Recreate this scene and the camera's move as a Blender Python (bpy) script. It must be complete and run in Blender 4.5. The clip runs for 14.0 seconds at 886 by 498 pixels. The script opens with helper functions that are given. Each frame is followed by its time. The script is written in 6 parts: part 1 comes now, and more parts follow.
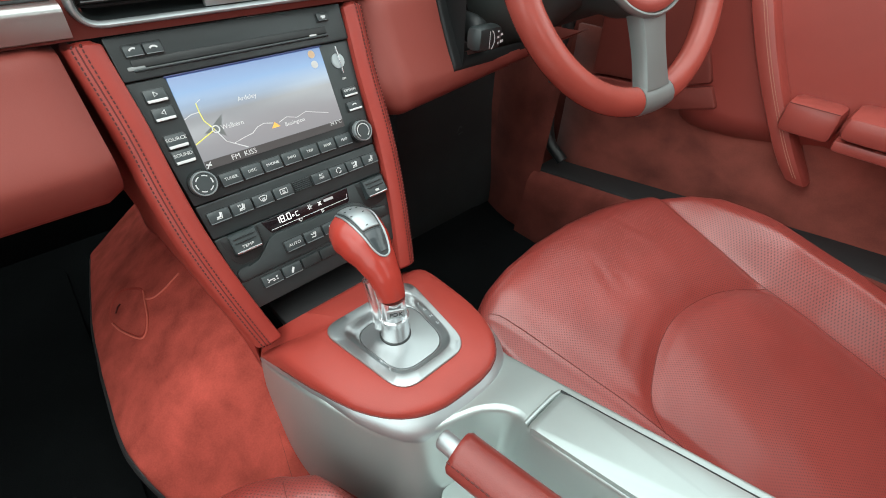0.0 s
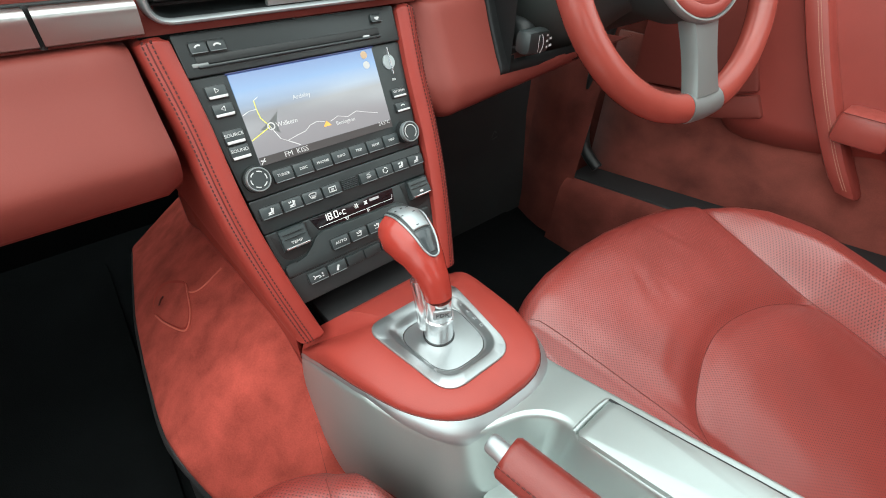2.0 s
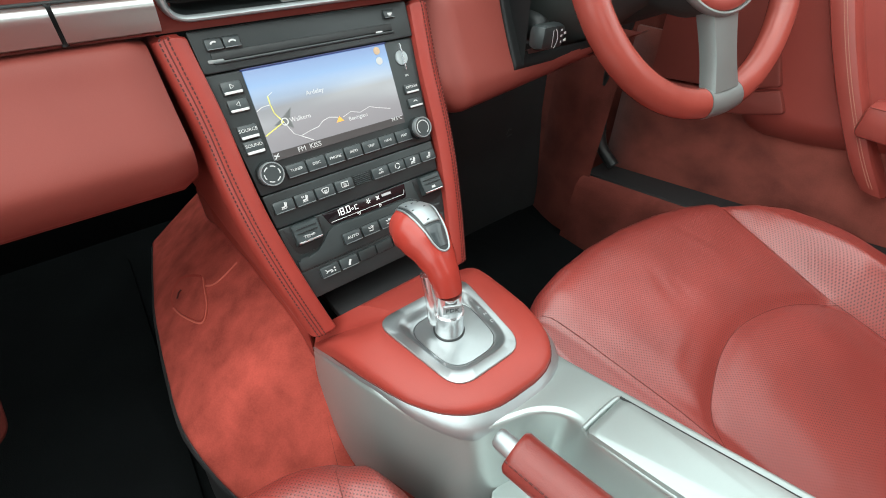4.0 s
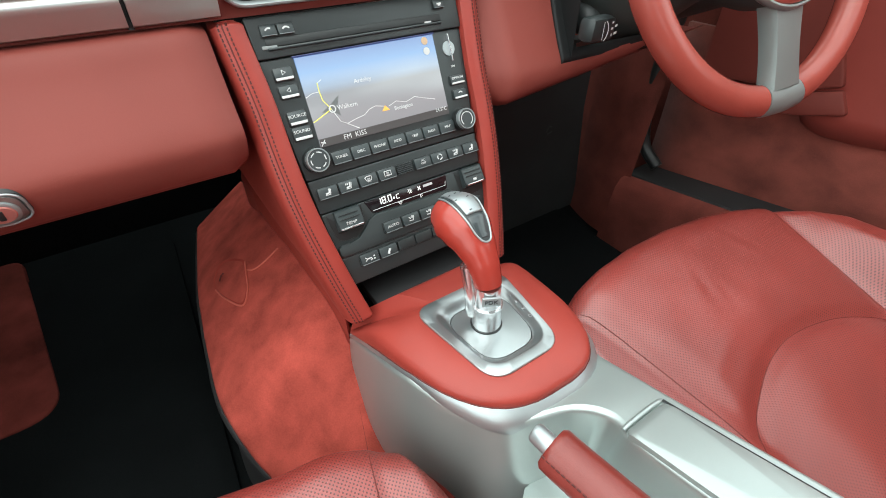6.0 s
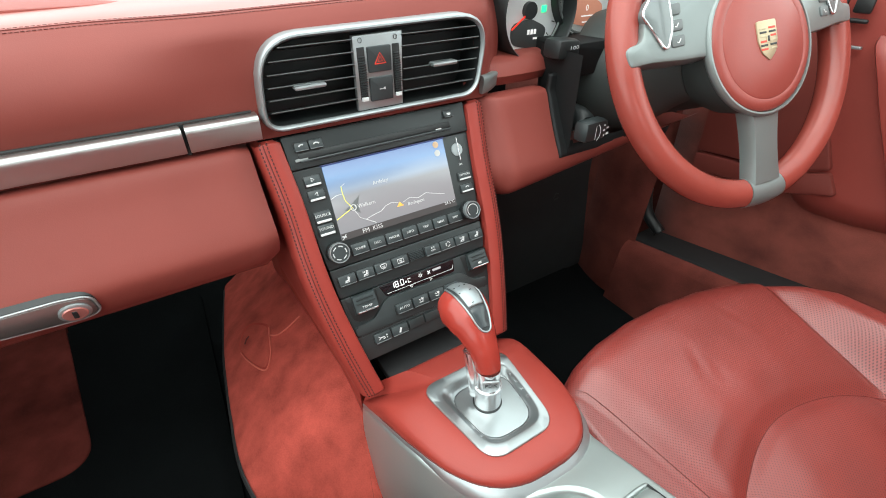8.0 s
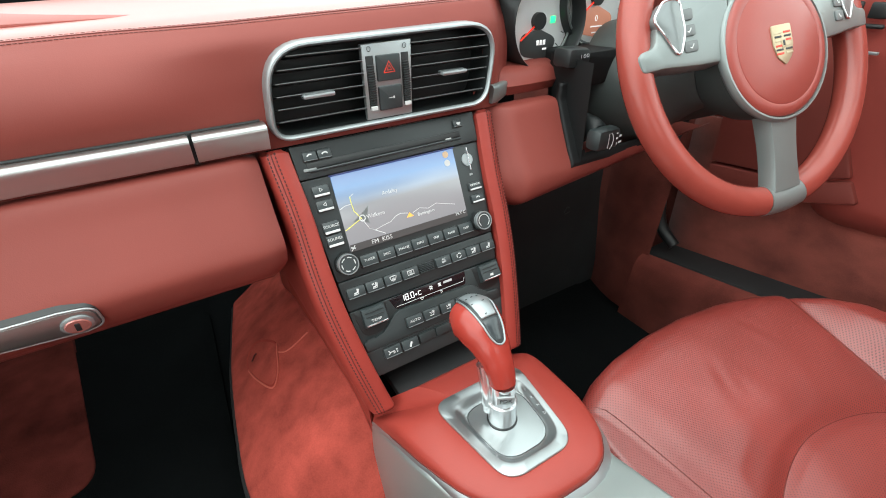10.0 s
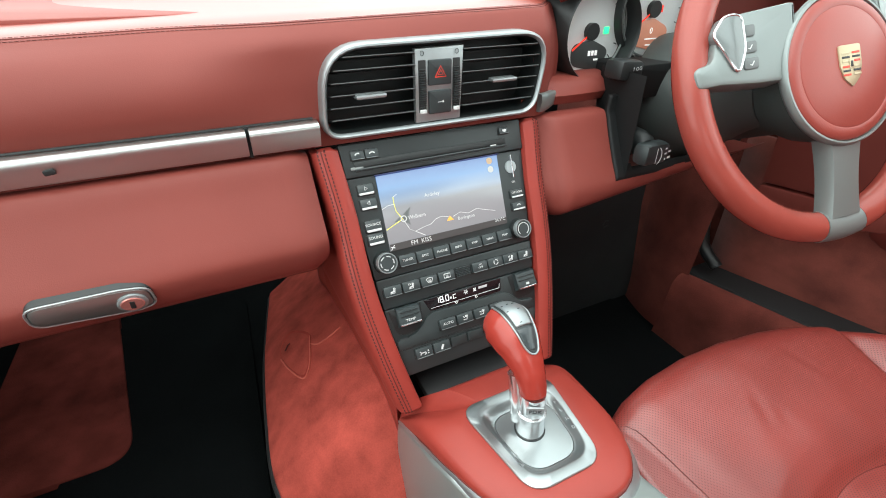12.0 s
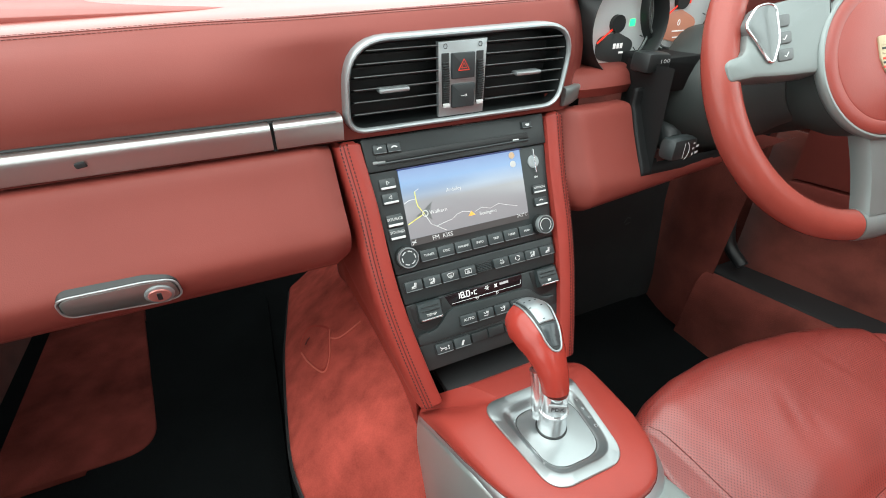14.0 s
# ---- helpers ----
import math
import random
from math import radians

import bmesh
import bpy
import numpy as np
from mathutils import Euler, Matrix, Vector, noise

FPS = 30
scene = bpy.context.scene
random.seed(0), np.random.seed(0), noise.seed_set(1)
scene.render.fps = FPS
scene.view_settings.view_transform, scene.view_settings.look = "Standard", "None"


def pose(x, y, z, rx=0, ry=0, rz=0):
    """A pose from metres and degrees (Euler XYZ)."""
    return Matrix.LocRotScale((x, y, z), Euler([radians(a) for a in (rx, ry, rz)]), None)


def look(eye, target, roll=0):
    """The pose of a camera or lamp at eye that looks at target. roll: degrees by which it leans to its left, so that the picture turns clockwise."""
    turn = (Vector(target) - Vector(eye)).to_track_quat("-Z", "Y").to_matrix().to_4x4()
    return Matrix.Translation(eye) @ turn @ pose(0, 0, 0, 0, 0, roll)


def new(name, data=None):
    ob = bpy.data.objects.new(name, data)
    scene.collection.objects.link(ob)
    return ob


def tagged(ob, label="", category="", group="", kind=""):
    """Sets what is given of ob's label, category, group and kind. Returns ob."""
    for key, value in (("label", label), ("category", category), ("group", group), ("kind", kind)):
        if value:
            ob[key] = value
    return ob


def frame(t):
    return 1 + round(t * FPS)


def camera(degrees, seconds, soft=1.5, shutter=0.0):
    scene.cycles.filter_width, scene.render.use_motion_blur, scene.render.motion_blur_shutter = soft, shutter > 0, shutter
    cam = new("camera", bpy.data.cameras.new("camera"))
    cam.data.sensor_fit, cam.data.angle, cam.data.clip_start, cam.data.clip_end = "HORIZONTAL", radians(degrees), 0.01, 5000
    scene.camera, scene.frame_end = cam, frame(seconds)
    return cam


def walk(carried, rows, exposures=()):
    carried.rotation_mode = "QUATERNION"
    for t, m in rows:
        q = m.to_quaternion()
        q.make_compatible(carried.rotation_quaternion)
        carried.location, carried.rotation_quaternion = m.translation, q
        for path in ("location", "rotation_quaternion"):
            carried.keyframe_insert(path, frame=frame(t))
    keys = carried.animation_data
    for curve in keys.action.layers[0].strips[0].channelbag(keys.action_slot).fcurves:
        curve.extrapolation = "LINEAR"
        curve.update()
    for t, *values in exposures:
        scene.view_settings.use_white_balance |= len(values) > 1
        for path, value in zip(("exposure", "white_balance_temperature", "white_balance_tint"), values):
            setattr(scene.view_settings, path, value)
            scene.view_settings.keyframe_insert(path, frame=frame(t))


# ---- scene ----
cam = camera(87.90, 14.0, soft=1.0)
PATH = [
    (0, -0.1722, -0.436, 0.7571, 50.86, -1.55, -43.25),
    (0.5, -0.1793, -0.4304, 0.7563, 51.1, -1.24, -43.12),
    (1, -0.183, -0.4275, 0.7582, 51.4, -1.46, -42.41),
    (1.5, -0.1837, -0.4261, 0.7563, 51.5, -1.42, -41.42),
    (2, -0.1927, -0.4192, 0.7522, 51.51, -1.52, -40.35),
    (4.5, -0.1902, -0.4247, 0.7497, 51.26, -0.6, -38.09),
    (5, -0.1921, -0.4224, 0.7503, 50.99, -0.79, -37.25),
    (5.5, -0.197, -0.4226, 0.7467, 51.11, -0.39, -35.54),
    (6, -0.2003, -0.4206, 0.7423, 51.23, -0.13, -34.22),
    (6.5, -0.1991, -0.4214, 0.7475, 51.39, -0.15, -33.69),
    (7, -0.2011, -0.4201, 0.7496, 52.1, -0.23, -33.25),
    (7.5, -0.2025, -0.4257, 0.7993, 53.32, -0.2, -32.81),
    (8, -0.1978, -0.4343, 0.8126, 55.79, 0.41, -32.14),
    (8.2, -0.1868, -0.4432, 0.8084, 56.98, 0.69, -32.53),
    (10.3, -0.2008, -0.4279, 0.7972, 58.38, 1.28, -31.11),
    (10.5, -0.2026, -0.4283, 0.8002, 58.25, 0.81, -30.36),
    (11, -0.202, -0.4286, 0.7995, 58.27, 0.09, -29.05),
    (11.5, -0.205, -0.4282, 0.8031, 58.7, -0.01, -27.31),
    (12, -0.2055, -0.4266, 0.799, 58.89, 0.08, -26.24),
    (12.5, -0.2017, -0.4301, 0.7982, 58.89, 0.36, -25.68),
    (13, -0.2037, -0.4281, 0.7983, 59.06, 0.64, -25.12),
    (13.5, -0.2064, -0.4272, 0.8021, 59.24, 0.68, -24.73),
    (14, -0.2099, -0.4228, 0.7955, 58.56, 0.73, -24.29),
]
walk(cam, [(t, pose(x, y, z, rx, ry, rz)) for t, x, y, z, rx, ry, rz in PATH], [(0, 1.10), (1, 1.22), (2, 1.26), (14, 1.25)])

# ---- light ----
world = bpy.data.worlds.new("sky")
scene.world = world
world.use_nodes = True
wn = world.node_tree
sky = wn.nodes.new("ShaderNodeTexSky")
sky.sky_type, sky.sun_disc = "NISHITA", False
sky.sun_elevation, sky.sun_rotation = radians(68), radians(212)
sky.dust_density, sky.air_density = 5.0, 1.0
cloud = wn.nodes.new("ShaderNodeMix")
cloud.data_type = "RGBA"
puff = wn.nodes.new("ShaderNodeTexNoise")
puff.inputs["Scale"].default_value, puff.inputs["Detail"].default_value = 2.2, 4
thick = wn.nodes.new("ShaderNodeMapRange")
thick.inputs["From Min"].default_value, thick.inputs["From Max"].default_value = 0.40, 0.58
thick.inputs["To Min"].default_value, thick.inputs["To Max"].default_value = 0.75, 1.0
where = wn.nodes.new("ShaderNodeTexCoord")
wn.links.new(where.outputs["Generated"], puff.inputs["Vector"])
wn.links.new(puff.outputs["Fac"], thick.inputs["Value"])
wn.links.new(thick.outputs[0], cloud.inputs["Factor"])
cloud.inputs["B"].default_value = (9.7, 10.9, 10.6, 1)
wn.links.new(sky.outputs[0], cloud.inputs["A"])
wn.links.new(cloud.outputs["Result"], wn.nodes["Background"].inputs[0])
wn.nodes["Background"].inputs[1].default_value = 0.12
sun = new("sun", bpy.data.lights.new("sun", "SUN"))
sun.data.energy, sun.data.angle, sun.data.color = 0.9, radians(80), (0.98, 1, 0.96)
sun.matrix_world = look((-0.65, -0.15, 1.6), (0, 0, 0))


# ---- materials ----
def mat(name, color, rough=0.5, metal=0.0, grain=0.0, scale=400.0, bump=0.0, spots=0.0, spot_scale=9.0, spec=0.5, coat=0.0, sheen=0.0, emit=0.0, vary=0.0, stretch=None):
    m = bpy.data.materials.new(name)
    m.use_nodes = True
    nt = m.node_tree
    b = nt.nodes["Principled BSDF"]
    b.inputs["Roughness"].default_value = rough
    b.inputs["Metallic"].default_value = metal
    b.inputs["Specular IOR Level"].default_value = spec
    b.inputs["Coat Weight"].default_value = coat
    b.inputs["Sheen Weight"].default_value = sheen
    b.inputs["Base Color"].default_value = (*color, 1)
    if emit:
        b.inputs["Emission Color"].default_value = (*color, 1)
        b.inputs["Emission Strength"].default_value = emit
    co = nt.nodes.new("ShaderNodeTexCoord")
    link = nt.links.new
    if spots or grain:
        big = nt.nodes.new("ShaderNodeTexNoise")
        big.inputs["Scale"].default_value, big.inputs["Detail"].default_value = spot_scale, 5
        fine = nt.nodes.new("ShaderNodeTexNoise")
        fine.inputs["Scale"].default_value, fine.inputs["Detail"].default_value = scale, 3
        if stretch:
            sized = nt.nodes.new("ShaderNodeVectorMath")
            sized.operation = "MULTIPLY"
            sized.inputs[1].default_value = stretch
            link(co.outputs["Object"], sized.inputs[0])
            link(sized.outputs[0], big.inputs["Vector"])
            big.inputs["Distortion"].default_value = 0.2
        else:
            link(co.outputs["Object"], big.inputs["Vector"])
        link(co.outputs["Object"], fine.inputs["Vector"])
        wide = nt.nodes.new("ShaderNodeMapRange")
        wide.inputs["From Min"].default_value, wide.inputs["From Max"].default_value = 0.3, 0.7
        link(big.outputs["Fac"], wide.inputs["Value"])
        total = nt.nodes.new("ShaderNodeMath")
        total.operation = "MULTIPLY_ADD"
        link(wide.outputs[0], total.inputs[0])
        total.inputs[1].default_value = spots * 2
        total.inputs[2].default_value = 1 - spots - grain
        both = nt.nodes.new("ShaderNodeMath")
        both.operation = "MULTIPLY_ADD"
        link(fine.outputs["Fac"], both.inputs[0])
        both.inputs[1].default_value = grain * 2
        link(total.outputs[0], both.inputs[2])
        mul = nt.nodes.new("ShaderNodeVectorMath")
        mul.operation = "SCALE"
        mul.inputs[0].default_value = color
        link(both.outputs[0], mul.inputs["Scale"])
        link(mul.outputs[0], b.inputs["Base Color"])
        if vary:
            rr = nt.nodes.new("ShaderNodeMath")
            rr.operation = "MULTIPLY_ADD"
            link(big.outputs["Fac"], rr.inputs[0])
            rr.inputs[1].default_value, rr.inputs[2].default_value = vary, rough - vary / 2
            link(rr.outputs[0], b.inputs["Roughness"])
    if bump:
        vo = nt.nodes.new("ShaderNodeTexVoronoi")
        vo.inputs["Scale"].default_value = scale
        link(co.outputs["Object"], vo.inputs["Vector"])
        bp = nt.nodes.new("ShaderNodeBump")
        bp.inputs["Strength"].default_value, bp.inputs["Distance"].default_value = bump, 0.0004
        link(vo.outputs["Distance"], bp.inputs["Height"])
        link(bp.outputs[0], b.inputs["Normal"])
    return m


RED = (0.295, 0.055, 0.043)
leather = mat("red_leather", RED, 0.34, grain=0.05, scale=900, bump=0.14, spots=0.06, spot_scale=14, vary=0.12)
# Same dash leather twice: face darkened as shaded, top lighter and smoother for glare.
leather_dash_shaded = mat("shaded_dash_leather", (0.212, 0.048, 0.038), 0.46, grain=0.04, scale=1100, bump=0.10, spots=0.05, spot_scale=8, spec=0.22)
leather_top_lit = mat("lit_dash_top_leather", (0.30, 0.064, 0.047), 0.30, grain=0.04, scale=1100, bump=0.04, spots=0.05, spot_scale=8, spec=0.5)
leather_bright = mat("red_console_leather", (0.31, 0.043, 0.032), 0.36, grain=0.05, scale=1200, bump=0.12, spots=0.06, spot_scale=20, spec=0.35)
gloss_red = mat("smooth_red_leather", (0.35, 0.040, 0.028), 0.24, grain=0.03, scale=900, bump=0.05, spots=0.05, spot_scale=30)
thread = mat("dark_red_thread", (0.085, 0.016, 0.013), 0.7, grain=0.2, scale=2000)
seam_mat = mat("seam", (0.12, 0.014, 0.010), 0.7, grain=0.1, scale=900)
carpet = mat("red_carpet", (0.40, 0.070, 0.052), 0.95, grain=0.22, scale=520, bump=0.6, spots=0.27, spot_scale=34, spec=0.1, stretch=(1.0, 1.0, 0.6))
suede = mat("brown_red_suede", (0.235, 0.061, 0.046), 0.9, grain=0.18, scale=700, bump=0.5, spots=0.42, spot_scale=9, spec=0.12, sheen=0.15, stretch=(1.0, 1.0, 1.3))
# Footwell copy of the red carpet, darkened to stand for deep shade.
carpet_footwell_shade = mat("deep_shade_red_carpet", (0.135, 0.028, 0.022), 0.95, grain=0.25, scale=600, bump=0.8, spots=0.4, spot_scale=14, spec=0.1)
# Dimmer copy of the red carpet, shade put into its colour.
carpet_shaded = mat("shaded_red_carpet", (0.155, 0.036, 0.027), 0.95, grain=0.25, scale=600, bump=0.8, spots=0.38, spot_scale=11, spec=0.12, sheen=0.1, stretch=(1.0, 1.0, 1.0))
black_carpet = mat("black_carpet", (0.006, 0.0072, 0.0076), 0.95, grain=0.4, scale=600, bump=1.0, spots=0.2, spec=0.06)
panel_black = mat("soft_black_plastic", (0.022, 0.029, 0.030), 0.38, grain=0.05, scale=1500, bump=0.08, spots=0.05, spot_scale=20)
button_black = mat("button_plastic", (0.034, 0.044, 0.046), 0.34, grain=0.05, scale=1500, spots=0.05, spot_scale=60)
deep_black = mat("deep_black_plastic", (0.014, 0.017, 0.0175), 0.45, grain=0.1, scale=500)
matte_black = mat("matte_black_plastic", (0.008, 0.009, 0.0095), 0.65, grain=0.1, scale=900, bump=0.1, spec=0.3)
rubber = mat("black_rubber", (0.015, 0.015, 0.016), 0.7, grain=0.1, scale=500)
silver = mat("silver_paint", (0.40, 0.455, 0.445), 0.36, 0.65, grain=0.03, scale=1500, spots=0.04, spot_scale=10, vary=0.1)
satin = mat("satin_aluminium", (0.39, 0.43, 0.44), 0.40, 0.75, grain=0.03, scale=1500, spots=0.03)
chrome = mat("polished_chrome", (0.75, 0.76, 0.77), 0.17, 0.95, grain=0.02, scale=900)
spoke_silver = mat("silver_spoke_paint", (0.23, 0.262, 0.257), 0.33, 0.35, grain=0.03, scale=1500, spots=0.05)
grey_spoke = mat("grey_spoke_paint", (0.19, 0.215, 0.212), 0.36, 0.3, grain=0.03, scale=1500, spots=0.05)
white_mark = mat("white_marking", (0.62, 0.64, 0.64), 0.5, emit=0.03)
ivory = mat("gauge_face_silver", (0.66, 0.69, 0.69), 0.45, 0.2, grain=0.03, scale=900)
needle_red = mat("red_needle", (0.8, 0.04, 0.02), 0.4, emit=0.4)
mark_red = mat("red_symbol", (0.6, 0.05, 0.03), 0.5, emit=0.15)
mark_green = mat("green_symbol", (0.02, 0.7, 0.2), 0.4, emit=1.0)
mark_yellow = mat("yellow_symbol", (0.9, 0.6, 0.05), 0.4, emit=0.8)
lcd_red = mat("amber_lcd", (0.40, 0.17, 0.11), 0.35, emit=0.25)
lcd_grey = mat("dark_lcd", (0.05, 0.055, 0.055), 0.3)
lcd_text = mat("lcd_digits", (0.72, 0.72, 0.71), 0.5, emit=0.25)
map_road_white = mat("map_minor_road", (0.52, 0.53, 0.53), 0.4, emit=0.10)
map_road_yellow = mat("map_major_road", (0.60, 0.58, 0.12), 0.5, emit=0.14)
map_orange = mat("map_warning", (0.85, 0.40, 0.08), 0.5, emit=0.15)
map_dark = mat("map_arrow", (0.12, 0.13, 0.13), 0.5, emit=0.05)
map_bar = mat("map_status_bar", (0.05, 0.045, 0.045), 0.5, emit=0.1)
gold = mat("gold_enamel", (0.46, 0.38, 0.25), 0.35, 0.5, grain=0.05)


def screen_material():
    """A lit map: blue sky above a grey land, under a glossy cover."""
    m = mat("map_display", (0.3, 0.3, 0.3), 0.20, spec=1.0)
    nt = m.node_tree
    b = nt.nodes["Principled BSDF"]
    co = nt.nodes.new("ShaderNodeTexCoord")
    sep = nt.nodes.new("ShaderNodeSeparateXYZ")
    ramp = nt.nodes.new("ShaderNodeValToRGB")
    rows = ((0.0, (0.24, 0.25, 0.26)), (0.55, (0.27, 0.28, 0.29)), (0.64, (0.28, 0.36, 0.46)), (0.82, (0.09, 0.23, 0.47)), (1.0, (0.02, 0.10, 0.32)))
    ramp.color_ramp.elements[0].color = (*rows[0][1], 1)
    ramp.color_ramp.elements[1].position, ramp.color_ramp.elements[1].color = rows[1][0], (*rows[1][1], 1)
    for p, c in rows[2:]:
        ramp.color_ramp.elements.new(p).color = (*c, 1)
    nt.links.new(co.outputs["Generated"], sep.inputs[0])
    nt.links.new(sep.outputs["Z"], ramp.inputs[0])
    b.inputs["Base Color"].default_value = (0.05, 0.055, 0.06, 1)
    nt.links.new(ramp.outputs[0], b.inputs["Emission Color"])
    b.inputs["Emission Strength"].default_value = 0.55
    b.inputs["Coat Weight"].default_value, b.inputs["Coat Roughness"].default_value = 0.7, 0.25
    return m


def perforated(name, color, rough=0.4):
    """Leather with a fine grid of punched holes, painted out in patches as if sheen hid them."""
    m = mat(name, color, rough, grain=0.04, scale=900, bump=0.0, spots=0.10, spot_scale=12, spec=0.8, vary=0.10)
    nt = m.node_tree
    b = nt.nodes["Principled BSDF"]
    link = nt.links.new
    co = nt.nodes.new("ShaderNodeTexCoord")
    rot = nt.nodes.new("ShaderNodeMapping")
    rot.inputs["Rotation"].default_value = (0, 0, radians(45))
    rot.inputs["Scale"].default_value = (350, 350, 350)
    link(co.outputs["Object"], rot.inputs["Vector"])
    fr = nt.nodes.new("ShaderNodeVectorMath")
    fr.operation = "FRACTION"
    link(rot.outputs[0], fr.inputs[0])
    flat = nt.nodes.new("ShaderNodeVectorMath")
    flat.operation = "MULTIPLY"
    flat.inputs[1].default_value = (1, 1, 0)
    link(fr.outputs[0], flat.inputs[0])
    d = nt.nodes.new("ShaderNodeVectorMath")
    d.operation = "DISTANCE"
    d.inputs[1].default_value = (0.5, 0.5, 0)
    link(flat.outputs[0], d.inputs[0])
    hole = nt.nodes.new("ShaderNodeMapRange")
    hole.inputs["From Min"].default_value, hole.inputs["From Max"].default_value = 0.17, 0.30
    link(d.outputs["Value"], hole.inputs["Value"])
    fade = nt.nodes.new("ShaderNodeTexNoise")
    fade.inputs["Scale"].default_value, fade.inputs["Detail"].default_value = 7.0, 2
    link(co.outputs["Object"], fade.inputs["Vector"])
    amount = nt.nodes.new("ShaderNodeMapRange")
    amount.inputs["From Min"].default_value, amount.inputs["From Max"].default_value = 0.42, 0.62
    amount.inputs["To Min"].default_value, amount.inputs["To Max"].default_value = 0.50, 0.0
    link(fade.outputs["Fac"], amount.inputs["Value"])
    most = nt.nodes.new("ShaderNodeMath")
    most.operation = "MAXIMUM"
    link(hole.outputs[0], most.inputs[0])
    link(amount.outputs[0], most.inputs[1])
    hole = most
    old = b.inputs["Base Color"].links[0].from_socket
    mix = nt.nodes.new("ShaderNodeMix")
    mix.data_type = "RGBA"
    mix.inputs["A"].default_value = (color[0] * 0.26, color[1] * 0.24, color[2] * 0.24, 1)
    link(hole.outputs[0], mix.inputs["Factor"])
    link(old, mix.inputs["B"])
    link(mix.outputs["Result"], b.inputs["Base Color"])
    bp = nt.nodes.new("ShaderNodeBump")
    bp.inputs["Strength"].default_value, bp.inputs["Distance"].default_value = 0.5, 0.0005
    link(hole.outputs[0], bp.inputs["Height"])
    link(bp.outputs[0], b.inputs["Normal"])
    return m


leather_perf = perforated("perforated_red_leather", (0.27, 0.040, 0.032), 0.33)
display = screen_material()


# ---- mesh helpers ----
def part(name, bm, material, parent=None, label="", smooth=True):
    me = bpy.data.meshes.new(name)
    bmesh.ops.recalc_face_normals(bm, faces=bm.faces)
    bm.to_mesh(me)
    bm.free()
    me.materials.append(material)
    if smooth:
        me.shade_smooth()
        for f in me.polygons:
            if len(f.vertices) > 8:
                f.use_smooth = False
        me.set_sharp_from_angle(angle=radians(40))
    ob = new(name, me)
    if parent:
        ob.parent = parent
    if label:
        ob["label"] = label
    return ob


def thing(name, m, label, category, group="", kind=""):
    ob = new(name)
    ob.empty_display_size = 0.02
    ob.matrix_world = m
    return tagged(ob, label, category, group, kind)


def rbox(bm, c, s, bevel=0.001, segs=2, m=None):
    """A box of size s at c with rounded edges."""
    g = bmesh.ops.create_cube(bm, size=1)["verts"]
    bmesh.ops.scale(bm, vec=s, verts=g)
    if bevel:
        es = list({e for v in g for e in v.link_edges})
        r = bmesh.ops.bevel(bm, geom=es, offset=min(bevel, min(s) * 0.45), segments=segs, affect="EDGES", profile=0.5)
        g = list({v for f in r["faces"] for v in f.verts} | {v for v in g if v.is_valid})
    if m:
        bmesh.ops.transform(bm, matrix=m, verts=g)
    bmesh.ops.translate(bm, vec=c, verts=g)
    return g


def box(name, c, s, material, parent=None, bevel=0.001, label="", m=None):
    bm = bmesh.new()
    rbox(bm, c, s, bevel, 2, m)
    return part(name, bm, material, parent, label)


def grid(rows, closed=False, caps=False):
    """A skin over rows of points, each as long as the next."""
    bm = bmesh.new()
    vs = [[bm.verts.new(p) for p in r] for r in rows]
    n = len(rows[0])
    for a, b in zip(vs, vs[1:]):
        for i in range(n if closed else n - 1):
            j = (i + 1) % n
            bm.faces.new((a[i], a[j], b[j], b[i]))
    if caps:
        bm.faces.new(vs[0][::-1])
        bm.faces.new(vs[-1])
    return bm


def spline(pts, n=8, closed=False):
    """Catmull-Rom through the points."""
    p = [Vector(v) for v in pts]
    out = []
    k = len(p)
    for i in range(k if closed else k - 1):
        a, b = (p[(i - 1) % k], p[i % k]) if closed or i else (p[0] * 2 - p[1], p[0])
        c = p[(i + 1) % k]
        d = p[(i + 2) % k] if closed or i + 2 < k else c * 2 - b
        for s in range(n):
            t = s / n
            out.append(0.5 * (2 * b + (c - a) * t + (2 * a - 5 * b + 4 * c - d) * t * t + (3 * b - a - 3 * c + d) * t * t * t))
    if not closed:
        out.append(p[-1])
    return out


def tube(pts, r, segs=10, closed=False, caps=True):
    """A round rod along points; r may be a list."""
    p = [Vector(v) for v in pts]
    n = len(p)
    rr = r if isinstance(r, (list, tuple)) else [r] * n
    rows = []
    up = None
    for i in range(n):
        d = (p[(i + 1) % n] - p[i - 1]) if closed else (p[min(i + 1, n - 1)] - p[max(i - 1, 0)])
        d.normalize()
        if up is None:
            up = d.orthogonal().normalized()
        up = (up - d * up.dot(d)).normalized()
        side = d.cross(up)
        rows.append([p[i] + (up * math.cos(a) + side * math.sin(a)) * rr[i] for a in (2 * math.pi * k / segs for k in range(segs))])
    if closed:
        rows.append(rows[0])
        bm = grid(rows, True)
        bmesh.ops.remove_doubles(bm, verts=bm.verts, dist=1e-6)
        return bm
    return grid(rows, True, caps)


